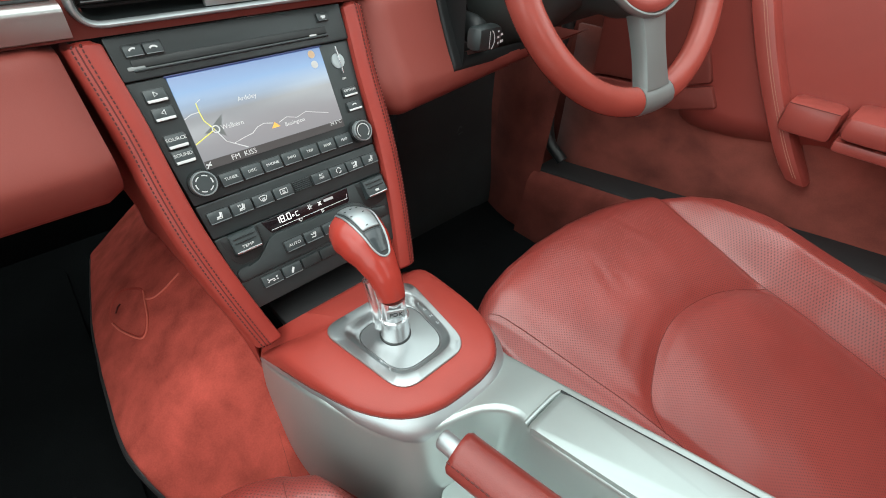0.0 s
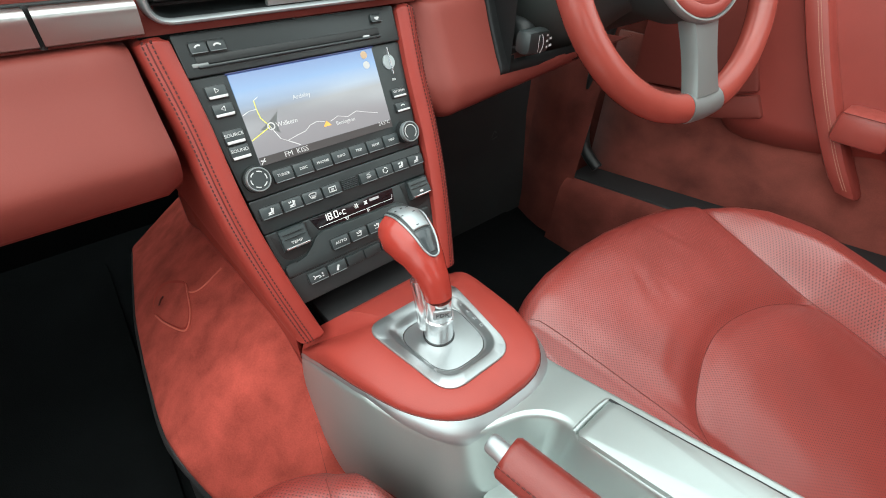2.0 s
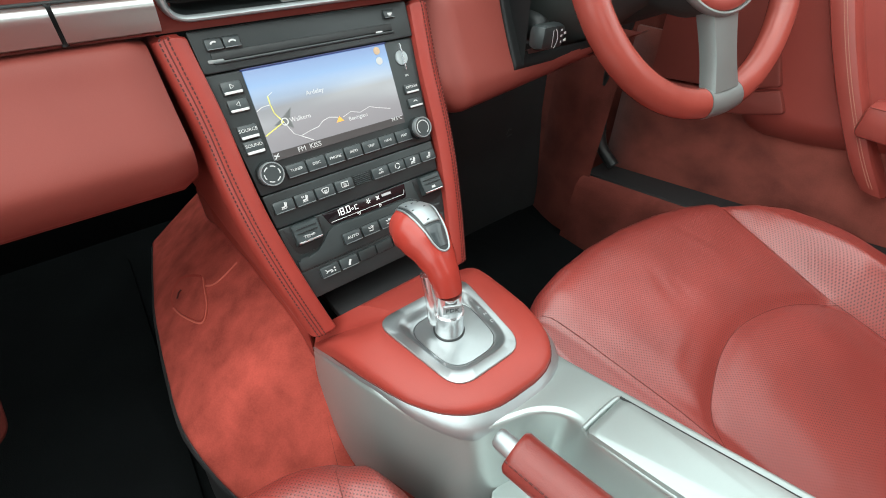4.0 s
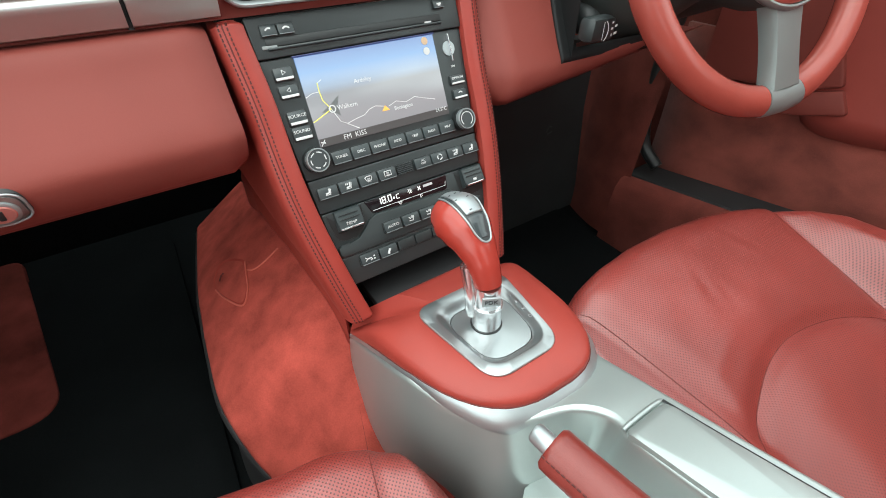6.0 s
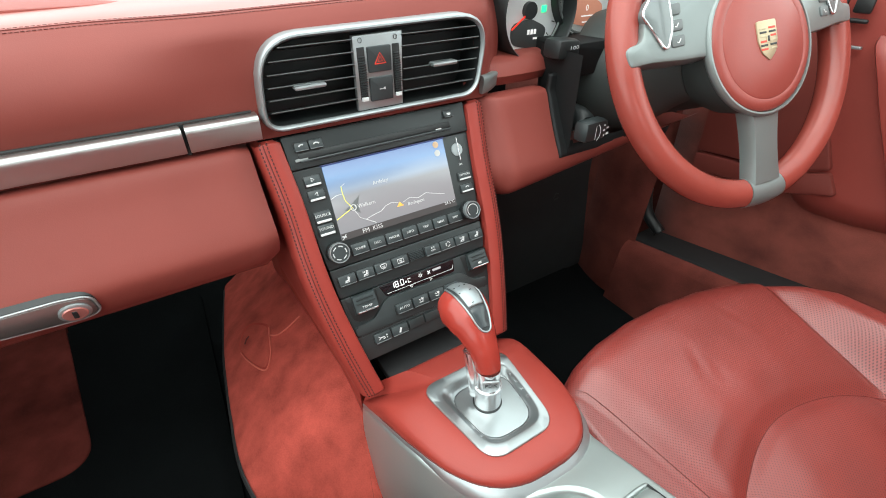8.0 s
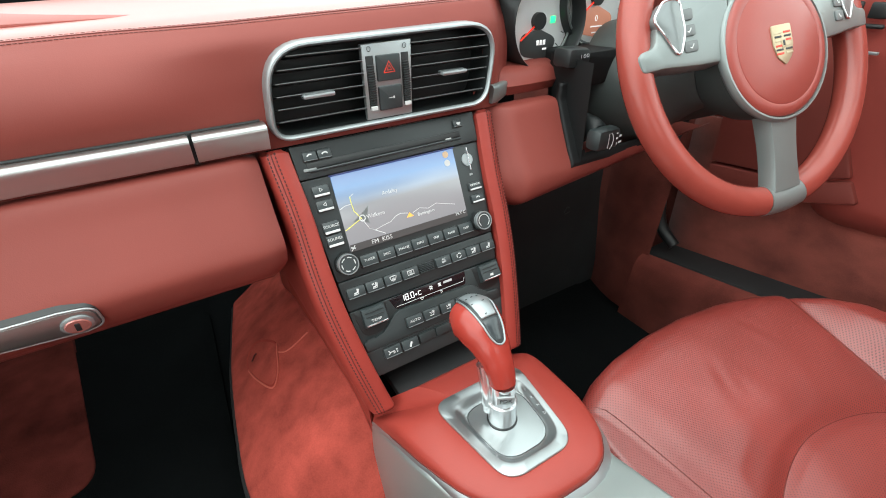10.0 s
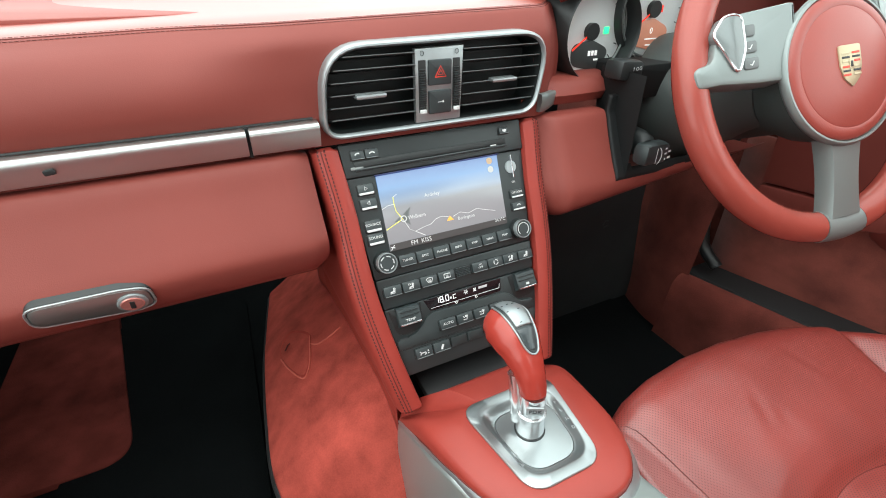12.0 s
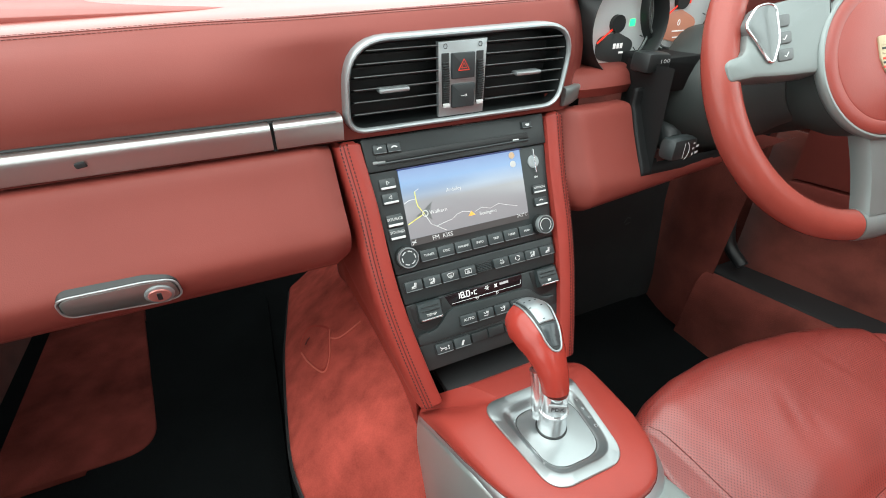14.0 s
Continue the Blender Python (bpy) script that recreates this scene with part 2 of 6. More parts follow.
def rounded(pts, radii, n=6):
    """A closed 2D outline with rounded corners."""
    out = []
    k = len(pts)
    for i in range(k):
        p, a, b = Vector(pts[i]), Vector(pts[i - 1]), Vector(pts[(i + 1) % k])
        r = radii[i] if isinstance(radii, (list, tuple)) else radii
        da, db = (a - p), (b - p)
        la, lb = da.length, db.length
        da.normalize(), db.normalize()
        half = da.angle(db) / 2
        t = min(r / math.tan(half), la * 0.49, lb * 0.49)
        s, e = p + da * t, p + db * t
        for j in range(n + 1):
            u = j / n
            out.append((1 - u) ** 2 * s + 2 * u * (1 - u) * p + u * u * e)
    return out


def plate(outline, back, front, bevel=0.0008, axis="y"):
    """A slab with a 2D outline in x and z from y = back to y = front, its front edge rounded (or in x, y for axis z)."""
    def at(p, d):
        return (p[0], d, p[1]) if axis == "y" else (p[0], p[1], d)
    c = sum((Vector(p) for p in outline), Vector((0, 0))) / len(outline)
    s = 1 if front > back else -1

    def shrink(d):
        n = len(outline)
        res = []
        for i, p in enumerate(outline):
            t = (Vector(outline[(i + 1) % n]) - Vector(outline[i - 1]))
            if t.length < 1e-9:
                res.append(Vector(p))
                continue
            nn = Vector((-t.y, t.x)).normalized()
            if nn.dot(c - Vector(p)) < 0:
                nn = -nn
            res.append(Vector(p) + nn * d)
        for _ in range(4):
            for i in range(n):
                j = (i + 1) % n
                if (res[j] - res[i]).dot(Vector(outline[j]) - Vector(outline[i])) < 0:
                    mid = (res[i] + res[j]) / 2
                    res[i], res[j] = mid, mid.copy()
        return res
    rows = [[at(p, back) for p in outline], [at(p, front - s * bevel) for p in outline], [at(p, front - s * bevel * 0.3) for p in shrink(bevel * 0.3)], [at(p, front) for p in shrink(bevel)]]
    return grid(rows, True, True)


def disc(bm, c, r, y0, y1, segs=32, r1=None):
    """A cylinder along y, from y0 to y1."""
    r1 = r if r1 is None else r1
    a = [bm.verts.new((c[0] + r * math.cos(k * 2 * math.pi / segs), y0, c[1] + r * math.sin(k * 2 * math.pi / segs))) for k in range(segs)]
    b = [bm.verts.new((c[0] + r1 * math.cos(k * 2 * math.pi / segs), y1, c[1] + r1 * math.sin(k * 2 * math.pi / segs))) for k in range(segs)]
    for i in range(segs):
        j = (i + 1) % segs
        bm.faces.new((a[i], a[j], b[j], b[i]))
    bm.faces.new(b)
    bm.faces.new(a[::-1])
    return bm


def lettering(name, text, c, size, material, parent, m=None, thick=0.0002, wide=1.0):
    """Raised words, read along local x with z up, facing -y."""
    cu = bpy.data.curves.new(name, "FONT")
    cu.body, cu.size, cu.align_x, cu.align_y, cu.extrude = text, size, "CENTER", "CENTER", thick
    cu.resolution_u = 2
    tmp = bpy.data.objects.new("tmp", cu)
    me = bpy.data.meshes.new_from_object(tmp)
    bpy.data.objects.remove(tmp)
    me.transform(Matrix.Diagonal((wide, 1, 1, 1)))
    me.transform(pose(0, 0, 0, 90, 0, 0))
    if m:
        me.transform(m)
    me.transform(Matrix.Translation(c))
    me.materials.clear()
    me.materials.append(material)
    ob = new(name, me)
    ob.parent = parent
    return ob


def stroke(pts2, y, width, n=1):
    """A flat line drawn on a face, along points in x and z."""
    bm = bmesh.new()
    p = [Vector((a, b)) for a, b in pts2]
    rows = []
    for i in range(len(p)):
        d = (p[min(i + 1, len(p) - 1)] - p[max(i - 1, 0)]).normalized()
        nn = Vector((-d.y, d.x)) * width / 2
        rows.append([(p[i].x - nn.x, y, p[i].y - nn.y), (p[i].x - nn.x, y - 0.0002, p[i].y - nn.y), (p[i].x + nn.x, y - 0.0002, p[i].y + nn.y), (p[i].x + nn.x, y, p[i].y + nn.y)])
    return grid(rows, True, True)


def stitches(pts, gap=0.0042, length=0.0026, r=0.00045, lift=(0, 0, 0)):
    """A row of short stitches along a path."""
    bm = bmesh.new()
    p = [Vector(v) for v in pts]
    acc = 0.0
    for a, b in zip(p, p[1:]):
        d = b - a
        ln = d.length
        if ln < 1e-7:
            continue
        d.normalize()
        while acc < ln:
            c = a + d * acc + Vector(lift)
            q = d.to_track_quat("X", "Z").to_matrix().to_4x4()
            rbox(bm, c, (length, r * 2, r * 1.6), 0, 1, q)
            acc += gap
        acc -= ln
    return bm


def join(*bms):
    out = bmesh.new()
    for b in bms:
        me = bpy.data.meshes.new("tmp")
        b.to_mesh(me)
        b.free()
        out.from_mesh(me)
        bpy.data.meshes.remove(me)
    return out


# ---- setting ----
def sheet(name, rows, material, thick, label="", category="", kind="structure", parent=None, closed=False):
    """A skin with real thickness."""
    ob = part(name, grid(rows, closed), material, parent)
    sol = ob.modifiers.new("thickness", "SOLIDIFY")
    sol.thickness, sol.offset = thick, 0
    if label:
        tagged(ob, label, category, kind=kind)
    return ob


def smooth01(a, b, v):
    t = min(1, max(0, (v - a) / (b - a)))
    return t * t * (3 - 2 * t)


FLOOR = 0.10
tagged(box("floor", (0, -0.2, FLOOR - 0.02), (1.56, 1.9, 0.04), black_carpet, None, 0.004), "black carpeted car floor under the dashboard", "floor", kind="structure")
tagged(box("firewall", (0, 0.72, 0.44), (1.56, 0.04, 0.74), black_carpet, None, 0.004), "black carpeted wall in front of the footwells", "wall", kind="structure")
tagged(box("wall_rear", (0, -1.14, 0.43), (1.56, 0.04, 0.74), carpet_shaded, None, 0.004), "dark red carpeted wall behind the seats", "wall", kind="structure")
tagged(box("ground", (0, 0, -0.36), (400, 400, 0.1), mat("asphalt", (0.06, 0.06, 0.06), 0.9, grain=0.3, scale=60, spots=0.2, spot_scale=0.5), None, 0), "grey asphalt ground outside the car", "ground", kind="structure")

# Unseen roof lining, added and sized to shape light and the display's reflection.
lining = mat("grey_headlining", (0.22, 0.225, 0.22), 0.9, grain=0.2, scale=500, bump=0.4, spots=0.1)
sheet("ceiling", [[(x, y, 1.165 - 0.10 * (x / 0.6) ** 2 - 0.05 * ((y + 0.65) / 0.5) ** 2) for x in [-0.42 + i * 0.105 for i in range(9)]] for y in [-0.66 - i * 0.06 for i in range(9)]], lining, 0.03, "unseen grey headlining added over the seats to shape the light", "ceiling")
for s in (-1, 1):
    tagged(box("wall_left" if s < 0 else "wall_right", (s * 0.755, 0.36, 0.40), (0.03, 0.70, 0.78), carpet_shaded, None, 0.004), "dark red carpeted side wall of the footwell", "wall", kind="structure")
    # Unseen pillars and rails, added to bound the light from the windows.
    tagged(part("trim", tube(spline([(s * 0.70, 0.56, 0.79), (s * 0.645, 0.20, 0.965), (s * 0.575, -0.25, 1.095), (s * 0.575, -0.60, 1.075), (s * 0.60, -1.06, 1.050)], 6), [0.030] * 25, 14), lining), "unseen grey windscreen pillar and roof rail, added round the window light", "pillar", kind="structure")
    tagged(box("trim", (s * 0.66, -1.075, 0.58), (0.05, 0.08, 0.90), lining, None, 0.02), "unseen grey pillar behind the door, added and placed for the window light", "pillar", kind="structure")


# ---- dashboard ----
def stitch_z(x):
    return 0.7555 + 0.0105 * (x + 0.34) / 0.42


def dash_profile(x):
    """The upper dashboard from the trim strip to the windscreen."""
    k = 1 - smooth01(0.13, 0.24, abs(x))
    z = stitch_z(x)
    low = [(0.010, 0.655), (0.010, 0.684), (0.0075, 0.698), (0.0085, 0.712), (0.0145, 0.7265), (0.026, 0.741)]
    top = [(0.043, z - 0.004), (0.050, z), (0.062, z + 0.0032), (0.085, z + 0.0052), (0.13, z + 0.006), (0.22, z + 0.008), (0.36, z + 0.010), (0.55, z + 0.011)]
    near = [(0.010, 0.655), (0.010, 0.684), (0.010, 0.70), (0.010, 0.715), (0.011, 0.73), (0.013, 0.746)]
    pts = [Vector(a).lerp(Vector(b), k) for a, b in zip(low, near)] + [Vector((a - 0.020 * k * (1 if i < 2 else 0.5), b)) for i, (a, b) in enumerate(top)]
    back = 0.035 * smooth01(0.132, 0.185, x)
    return spline([(p.x + back, p.y, 0) for p in pts], 3)


VENT = rounded([(-0.121, 0.6625), (0.119, 0.6625), (0.133, 0.749), (-0.114, 0.7455)], [0.02, 0.026, 0.046, 0.048], 8)


def inside(p, poly):
    hit = False
    for i in range(len(poly)):
        a, b = poly[i - 1], poly[i]
        if (a[1] > p[1]) != (b[1] > p[1]) and p[0] < (b[0] - a[0]) * (p[1] - a[1]) / (b[1] - a[1]) + a[0]:
            hit = not hit
    return hit


dashboard = thing("dashboard", Matrix(), "red leather dashboard with silver trim strip and stitched upper edge", "dashboard")
xs = [-0.75 + i * 0.93 / 154 for i in range(155)]
rows = [[(x, p.x, p.y) for p in dash_profile(x)[:23]] for x in xs]
part("top_panel", grid([[(x, p.x, p.y) for p in dash_profile(x)[22:]] for x in xs]), leather_top_lit, dashboard, "red leather dashboard top, lighter and smoother to carry the glare")
bm = grid(rows)
small = [(p[0] * 0.965, 0.705 + (p[1] - 0.705) * 0.94) for p in VENT]
bmesh.ops.delete(bm, geom=[f for f in bm.faces if f.calc_center_median().y < 0.035 and inside((f.calc_center_median().x, f.calc_center_median().z), small)], context="FACES")
part("upper_panel", bm, leather_dash_shaded, dashboard)
for x0, off in ((-0.75, 0.0), (-0.75, 0.0035)):
    line = [(x, dash_profile(x)[20].x - 0.0003 + off, dash_profile(x)[20].y + 0.0002 + off * 0.75) for x in [-0.75 + i * 0.93 / 120 for i in range(121)]]
    part("stitching", stitches(line, 0.0036, 0.0026, 0.00022), thread, dashboard)
line = [(x, dash_profile(x)[21].x + 0.0016, dash_profile(x)[21].y + 0.0004) for x in [-0.75 + i * 0.93 / 120 for i in range(121)]]
part("seam", tube(line, 0.0007, 6), seam_mat, dashboard)

pad_leather = mat("dull_pad_leather", (0.26, 0.056, 0.043), 0.48, grain=0.04, scale=1100, bump=0.1, spots=0.05, spot_scale=8, spec=0.3)
# the raised airbag pad on top of the dashboard
pad_out = rounded([(-0.80, 0.117), (-0.195, 0.118), (-0.172, 0.20), (-0.15, 0.50), (-0.80, 0.50)], [0.01, 0.045, 0.08, 0.04, 0.01], 10)
part("airbag_cover", plate(pad_out, stitch_z(-0.3) + 0.002, stitch_z(-0.3) + 0.0088, 0.0026, "z"), pad_leather, dashboard, "smooth raised red leather pad")


def strip(x0, x1, top=0.683, low=0.6585):
    prof = [(0.012, top - 0.0006), (0.0010, top - 0.0006), (-0.0030, top - 0.0016), (-0.0050, top - 0.0036), (-0.0055, top - 0.0062), (-0.0050, top - 0.0095), (-0.0026, low + 0.006), (-0.0008, low + 0.0012), (0.002, low), (0.012, low)]
    n = 10
    return grid([[(x0 + (x1 - x0) * i / n, y, z + 0.0015 * smooth01(-0.15, -0.6, x0 + (x1 - x0) * i / n)) for y, z in prof] for i in range(n + 1)], True, True)


strip_metal = mat("brushed_trim", (0.46, 0.47, 0.46), 0.33, 0.92, grain=0.03, scale=1500, spots=0.03)
part("trim_gap", tube([(x, 0.0065, 0.6838 + 0.0015 * smooth01(-0.15, -0.6, x)) for x in [-0.72 + 0.0297 * k for k in range(21)]], 0.0012, 8), deep_black, dashboard)
part("trim_gap", tube([(-0.1845, 0.004, 0.657), (-0.1845, 0.004, 0.684)], 0.0024, 8), deep_black, dashboard)
part("trim_strip", strip(-0.72, -0.186), strip_metal, dashboard, "brushed silver trim strip")
part("trim_strip", strip(-0.183, -0.1228), strip_metal, dashboard, "short brushed silver trim piece")
part("cup_holder_mark", plate(rounded([(-0.330, 0.668), (-0.322, 0.669), (-0.324, 0.673), (-0.331, 0.672)], 0.001, 2), -0.0050, -0.0062, 0.0002), deep_black, dashboard)
bm = strip(0.1295, 0.196, 0.681, 0.660)
for v in bm.verts:
    f = (v.co.x - 0.1295) / 0.0665
    v.co.y = v.co.y * 0.5 + 0.003 + 0.030 * smooth01(0.128, 0.190, v.co.x)
    v.co.z += (0.6680 - v.co.z) * 0.6 * f * f
# Darker spoke grey stands for the dim red reflection in this trim.
part("trim_strip", bm, grey_spoke, dashboard, "short silver trim piece beside the vent, darkened for its dim reflection")


# the padded lower dashboard: glovebox side and driver's side
def lower_profile():
    """The glovebox lid from its upper edge to its underside."""
    return spline([(0.020, 0.654, 0), (0.003, 0.6545, 0), (-0.006, 0.650, 0), (-0.0175, 0.630, 0), (-0.0330, 0.606, 0), (-0.0420, 0.5925, 0), (-0.0468, 0.5830, 0), (-0.0470, 0.5750, 0), (-0.0430, 0.5640, 0), (-0.0365, 0.5540, 0), (-0.0280, 0.5460, 0), (-0.014, 0.5400, 0), (0.06, 0.537, 0)], 4)


rows = []
for i in range(41):
    x = -0.72 + i * 0.584 / 40
    e = smooth01(-0.146, -0.136, x)
    rows.append([(x, p.x + 0.008 * e, p.y + 0.004 * e * max(-1.0, min(1.0, (0.578 - p.y) / 0.03))) for p in lower_profile()])
rows.append([(-0.1355, 0.06, 0.60)] * len(rows[0]))
part("glovebox_door", grid(rows), leather_dash_shaded, dashboard, "padded red leather glovebox lid")
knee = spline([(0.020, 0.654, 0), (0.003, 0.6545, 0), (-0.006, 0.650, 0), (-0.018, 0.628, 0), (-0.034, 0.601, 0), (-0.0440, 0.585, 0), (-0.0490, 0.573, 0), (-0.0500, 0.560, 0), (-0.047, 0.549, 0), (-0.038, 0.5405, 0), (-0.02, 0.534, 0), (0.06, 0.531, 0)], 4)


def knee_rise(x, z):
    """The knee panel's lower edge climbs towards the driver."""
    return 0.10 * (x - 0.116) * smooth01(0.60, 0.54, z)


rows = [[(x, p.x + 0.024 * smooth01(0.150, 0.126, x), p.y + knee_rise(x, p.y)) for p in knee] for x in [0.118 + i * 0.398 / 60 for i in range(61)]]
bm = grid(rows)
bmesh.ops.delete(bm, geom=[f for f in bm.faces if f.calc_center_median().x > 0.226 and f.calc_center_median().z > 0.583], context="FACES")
part("driver_lower_panel", bm, leather_dash_shaded, dashboard, "padded red leather knee panel")

# glovebox latch
latch = thing("glovebox_latch", pose(0, -0.0475, 0.5795, 17.6, 0, 0), "silver glovebox pull handle with round keyhole lock", "latch")
out = rounded([(-0.3690, -0.0150), (-0.2980, -0.0222), (-0.2838, -0.0190), (-0.2846, 0.0035), (-0.3060, 0.0072), (-0.3680, 0.0080)], [0.0100, 0.010, 0.0095, 0.0110, 0.04, 0.0100], 10)
part("recess", plate(out, 0.016, -0.0012, 0.0005), deep_black, latch, "dark surround of the handle")
mid = Vector((-0.327, -0.006))
rim = [mid + (Vector(p) - mid) * 0.975 for p in out]
part("rim", tube([(p.x, -0.0026, p.y) for p in rim], 0.0010, 8, True), satin, latch, "bright rounded rim")
pl = [mid + (Vector(p) - mid) * 0.955 for p in out]
# Metal darkened for the dark footwell that the pull reflects.
part("pull", plate(pl, 0.003, -0.0046, 0.0034), mat("dim_brushed_metal", (0.30, 0.31, 0.30), 0.36, 0.85, grain=0.04, scale=1200, spots=0.05), latch, "brushed metal pull plate")


def oval(c, a, b, y0, y1, k=0.9):
    return grid([[(c[0] + a * f * math.cos(t), y, c[1] + b * f * math.sin(t)) for t in (2 * math.pi * i / 36 for i in range(36))] for f, y in ((1, y0), (1, y1), (k, y1 - 0.0008), (0.02, y1 - 0.0009))], True)


part("lock_bezel", oval((-0.3000, -0.0082), 0.0108, 0.0100, -0.002, -0.0062), satin, latch)
part("lock_cylinder", oval((-0.3000, -0.0080), 0.0086, 0.0078, -0.004, -0.0070), mat("pink_lock", (0.62, 0.25, 0.22), 0.3, 0.6, grain=0.03), latch)
part("keyhole", plate(rounded([(-0.3020, -0.0118), (-0.2985, -0.0122), (-0.2978, -0.0040), (-0.3012, -0.0036)], 0.0008, 3), -0.005, -0.0085, 0.0002), deep_black, latch)


# ---- centre vents ----
vent = thing("center_vent", Matrix(), "silver-framed twin air vent with black slats and hazard switch", "air vent")
center = Vector((0.003, 0.705))


def ring(outline, offs):
    """Rows round an outline: (inset, y) pairs."""
    rows = []
    n = len(outline)
    for d, y in offs:
        r = []
        for i, p in enumerate(outline):
            t = Vector(outline[(i + 1) % n]) - Vector(outline[i - 1])
            if t.length < 1e-9:
                t = Vector(outline[(i + 2) % n]) - Vector(outline[i - 2])
            nn = Vector((-t.y, t.x)).normalized()
            if nn.dot(center - Vector(p)) < 0:
                nn = -nn
            q = Vector(p) + nn * d
            r.append((q.x, y, q.y))
        rows.append(r)
    return rows


part("bezel", grid(ring(VENT, [(0, 0.03), (0, 0.001), (0.0005, -0.0025), (0.0015, -0.0042), (0.0030, -0.0046), (0.0046, -0.0030), (0.0053, -0.0008)]), True), satin, vent, "satin silver frame")
part("inner_wall", grid(ring(VENT, [(0.0051, -0.0008), (0.0066, 0.003), (0.0085, 0.03)]), True), deep_black, vent, "black inner wall of the vent")
inner = [(q[0], q[2]) for q in ring(VENT, [(0.0078, 0)])[0]]
part("backing", plate(inner, 0.05, 0.030, 0.0), deep_black, vent)
part("centre_strip", plate([(-0.026, 0.6685), (0.0235, 0.6685), (0.0265, 0.7385), (-0.0255, 0.7375)], 0.004, -0.0015, 0.001), satin, vent, "silver strip between the vents")


def span(z):
    """Where the inner outline begins and ends at a height."""
    cuts = []
    for i in range(len(inner)):
        a, b = inner[i - 1], inner[i]
        if (a[1] > z) != (b[1] > z):
            cuts.append(a[0] + (b[0] - a[0]) * (z - a[1]) / (b[1] - a[1]))
    return (min(cuts), max(cuts)) if len(cuts) > 1 else None


# Lighter bars paint the faint highlight along each black slat.
slat_highlight = mat("slat_edge_highlight", (0.14, 0.155, 0.155), 0.4, 0.3, grain=0.05)
for i in range(6):
    z = 0.6785 + i * 0.0108
    s = span(z)
    for x0, x1 in ((s[0] + 0.001, -0.026), (0.0255, s[1] - 0.001)):
        box("slat", ((x0 + x1) / 2, 0.0075, z), (x1 - x0, 0.020, 0.0016), panel_black, vent, 0.0006, m=pose(0, 0, 0, -14, 0, 0))
        box("slat_edge", ((x0 + x1) / 2, -0.0025, z + 0.0026), (x1 - x0, 0.0008, 0.0008), slat_highlight, vent, 0.0002)
for x, z in ((-0.072, 0.7005), (0.073, 0.703)):
    box("slat_tab", (x, -0.002, z), (0.030, 0.012, 0.0042), satin, vent, 0.0018, "silver adjusting tab")
for x in (-0.0185, 0.0185):
    box("wheel_slot", (x, -0.0012, 0.703), (0.008, 0.0016, 0.049), deep_black, vent, 0.0006)
    for k in range(17):
        box("thumbwheel_rib", (x, -0.0022 - 0.002 * math.sin(math.pi * (k + 0.5) / 17), 0.6835 + k * 0.0022), (0.0062, 0.003, 0.0015), panel_black, vent, 0.0004)
    box("wheel_marker", (x, -0.0030, 0.6795), (0.0066, 0.003, 0.0038), white_mark, vent, 0.0006)
    bm = tube([(x + 0.0018 * math.cos(a), -0.0022, 0.7335 + 0.0022 * math.sin(a)) for a in (k * math.pi / 8 for k in range(16))], 0.0003, 4, True)
    part("flow_mark", bm, deep_black, vent)
for nm, z, h in (("hazard_switch", 0.7155, 0.0235), ("lock_switch", 0.6875, 0.0225)):
    sw = part(nm, plate(rounded([(-0.0125, z - h / 2), (0.0120, z - h / 2), (0.0125, z + h / 2), (-0.0125, z + h / 2)], 0.0012, 3), 0.0, -0.0042, 0.0010), button_black, vent)
tri = [(-0.0058, 0.7115), (0.0058, 0.7115), (0, 0.7215), (-0.0058, 0.7115)]
part("hazard_symbol", join(stroke(tri, -0.0042, 0.0010), stroke([(-0.0026, 0.7135), (0.0026, 0.7135), (0, 0.718), (-0.0026, 0.7135)], -0.0042, 0.0006)), mark_red, vent, "red triangle")
part("key_symbol", join(stroke([(-0.003, 0.6875), (0.002, 0.6878)], -0.0042, 0.0006), stroke([(0.002, 0.6878), (0.0036, 0.6880)], -0.0042, 0.0020)), white_mark, vent)


# ---- infotainment and climate panels ----
STACK = pose(0, -0.004, 0.62, -24.5, 0, 0)
unit = thing("infotainment_unit", STACK, "black navigation unit with lit map display and two knobs", "infotainment")


def edge_u(v):
    """Half the width of the panels at a height along their face."""
    return 0.1045 + 0.0012 * smooth01(0.0, 0.035, v) + 0.075 * min(v, 0)


def slab(name, v0, v1, w, parent, material=panel_black, bevel=0.0012, grow=0.0):
    out = rounded([(-edge_u(v0) - grow, v0), (edge_u(v0) + grow, v0), (edge_u(v1) + grow, v1), (-edge_u(v1) - grow, v1)], 0.002, 3)
    return part(name, plate(out, 0.02, -w, bevel), material, parent)


slab("upper_fascia", 0.0032, 0.0365, 0.003, unit)
slab("housing", -0.1035, 0.0028, 0.0, unit)
box("disc_slot", (-0.006, -0.003, 0.0150), (0.176, 0.0022, 0.0070), deep_black, unit, 0.001)
box("slot_lip", (-0.006, -0.0042, 0.0100), (0.176, 0.004, 0.0022), button_black, unit, 0.001)
box("indicator_bar", (-0.0915, -0.0034, 0.0118), (0.013, 0.0016, 0.0030), mat("grey_bar", (0.25, 0.27, 0.27), 0.4), unit, 0.0008)
box("indicator_bar", (0.066, -0.0034, 0.0122), (0.008, 0.0016, 0.0018), white_mark, unit, 0.0006)


# Paler grey bar painted as the highlight along each key's lower edge.
lip_highlight = mat("button_edge_highlight", (0.20, 0.225, 0.23), 0.28, 0.3, grain=0.03, scale=1500)


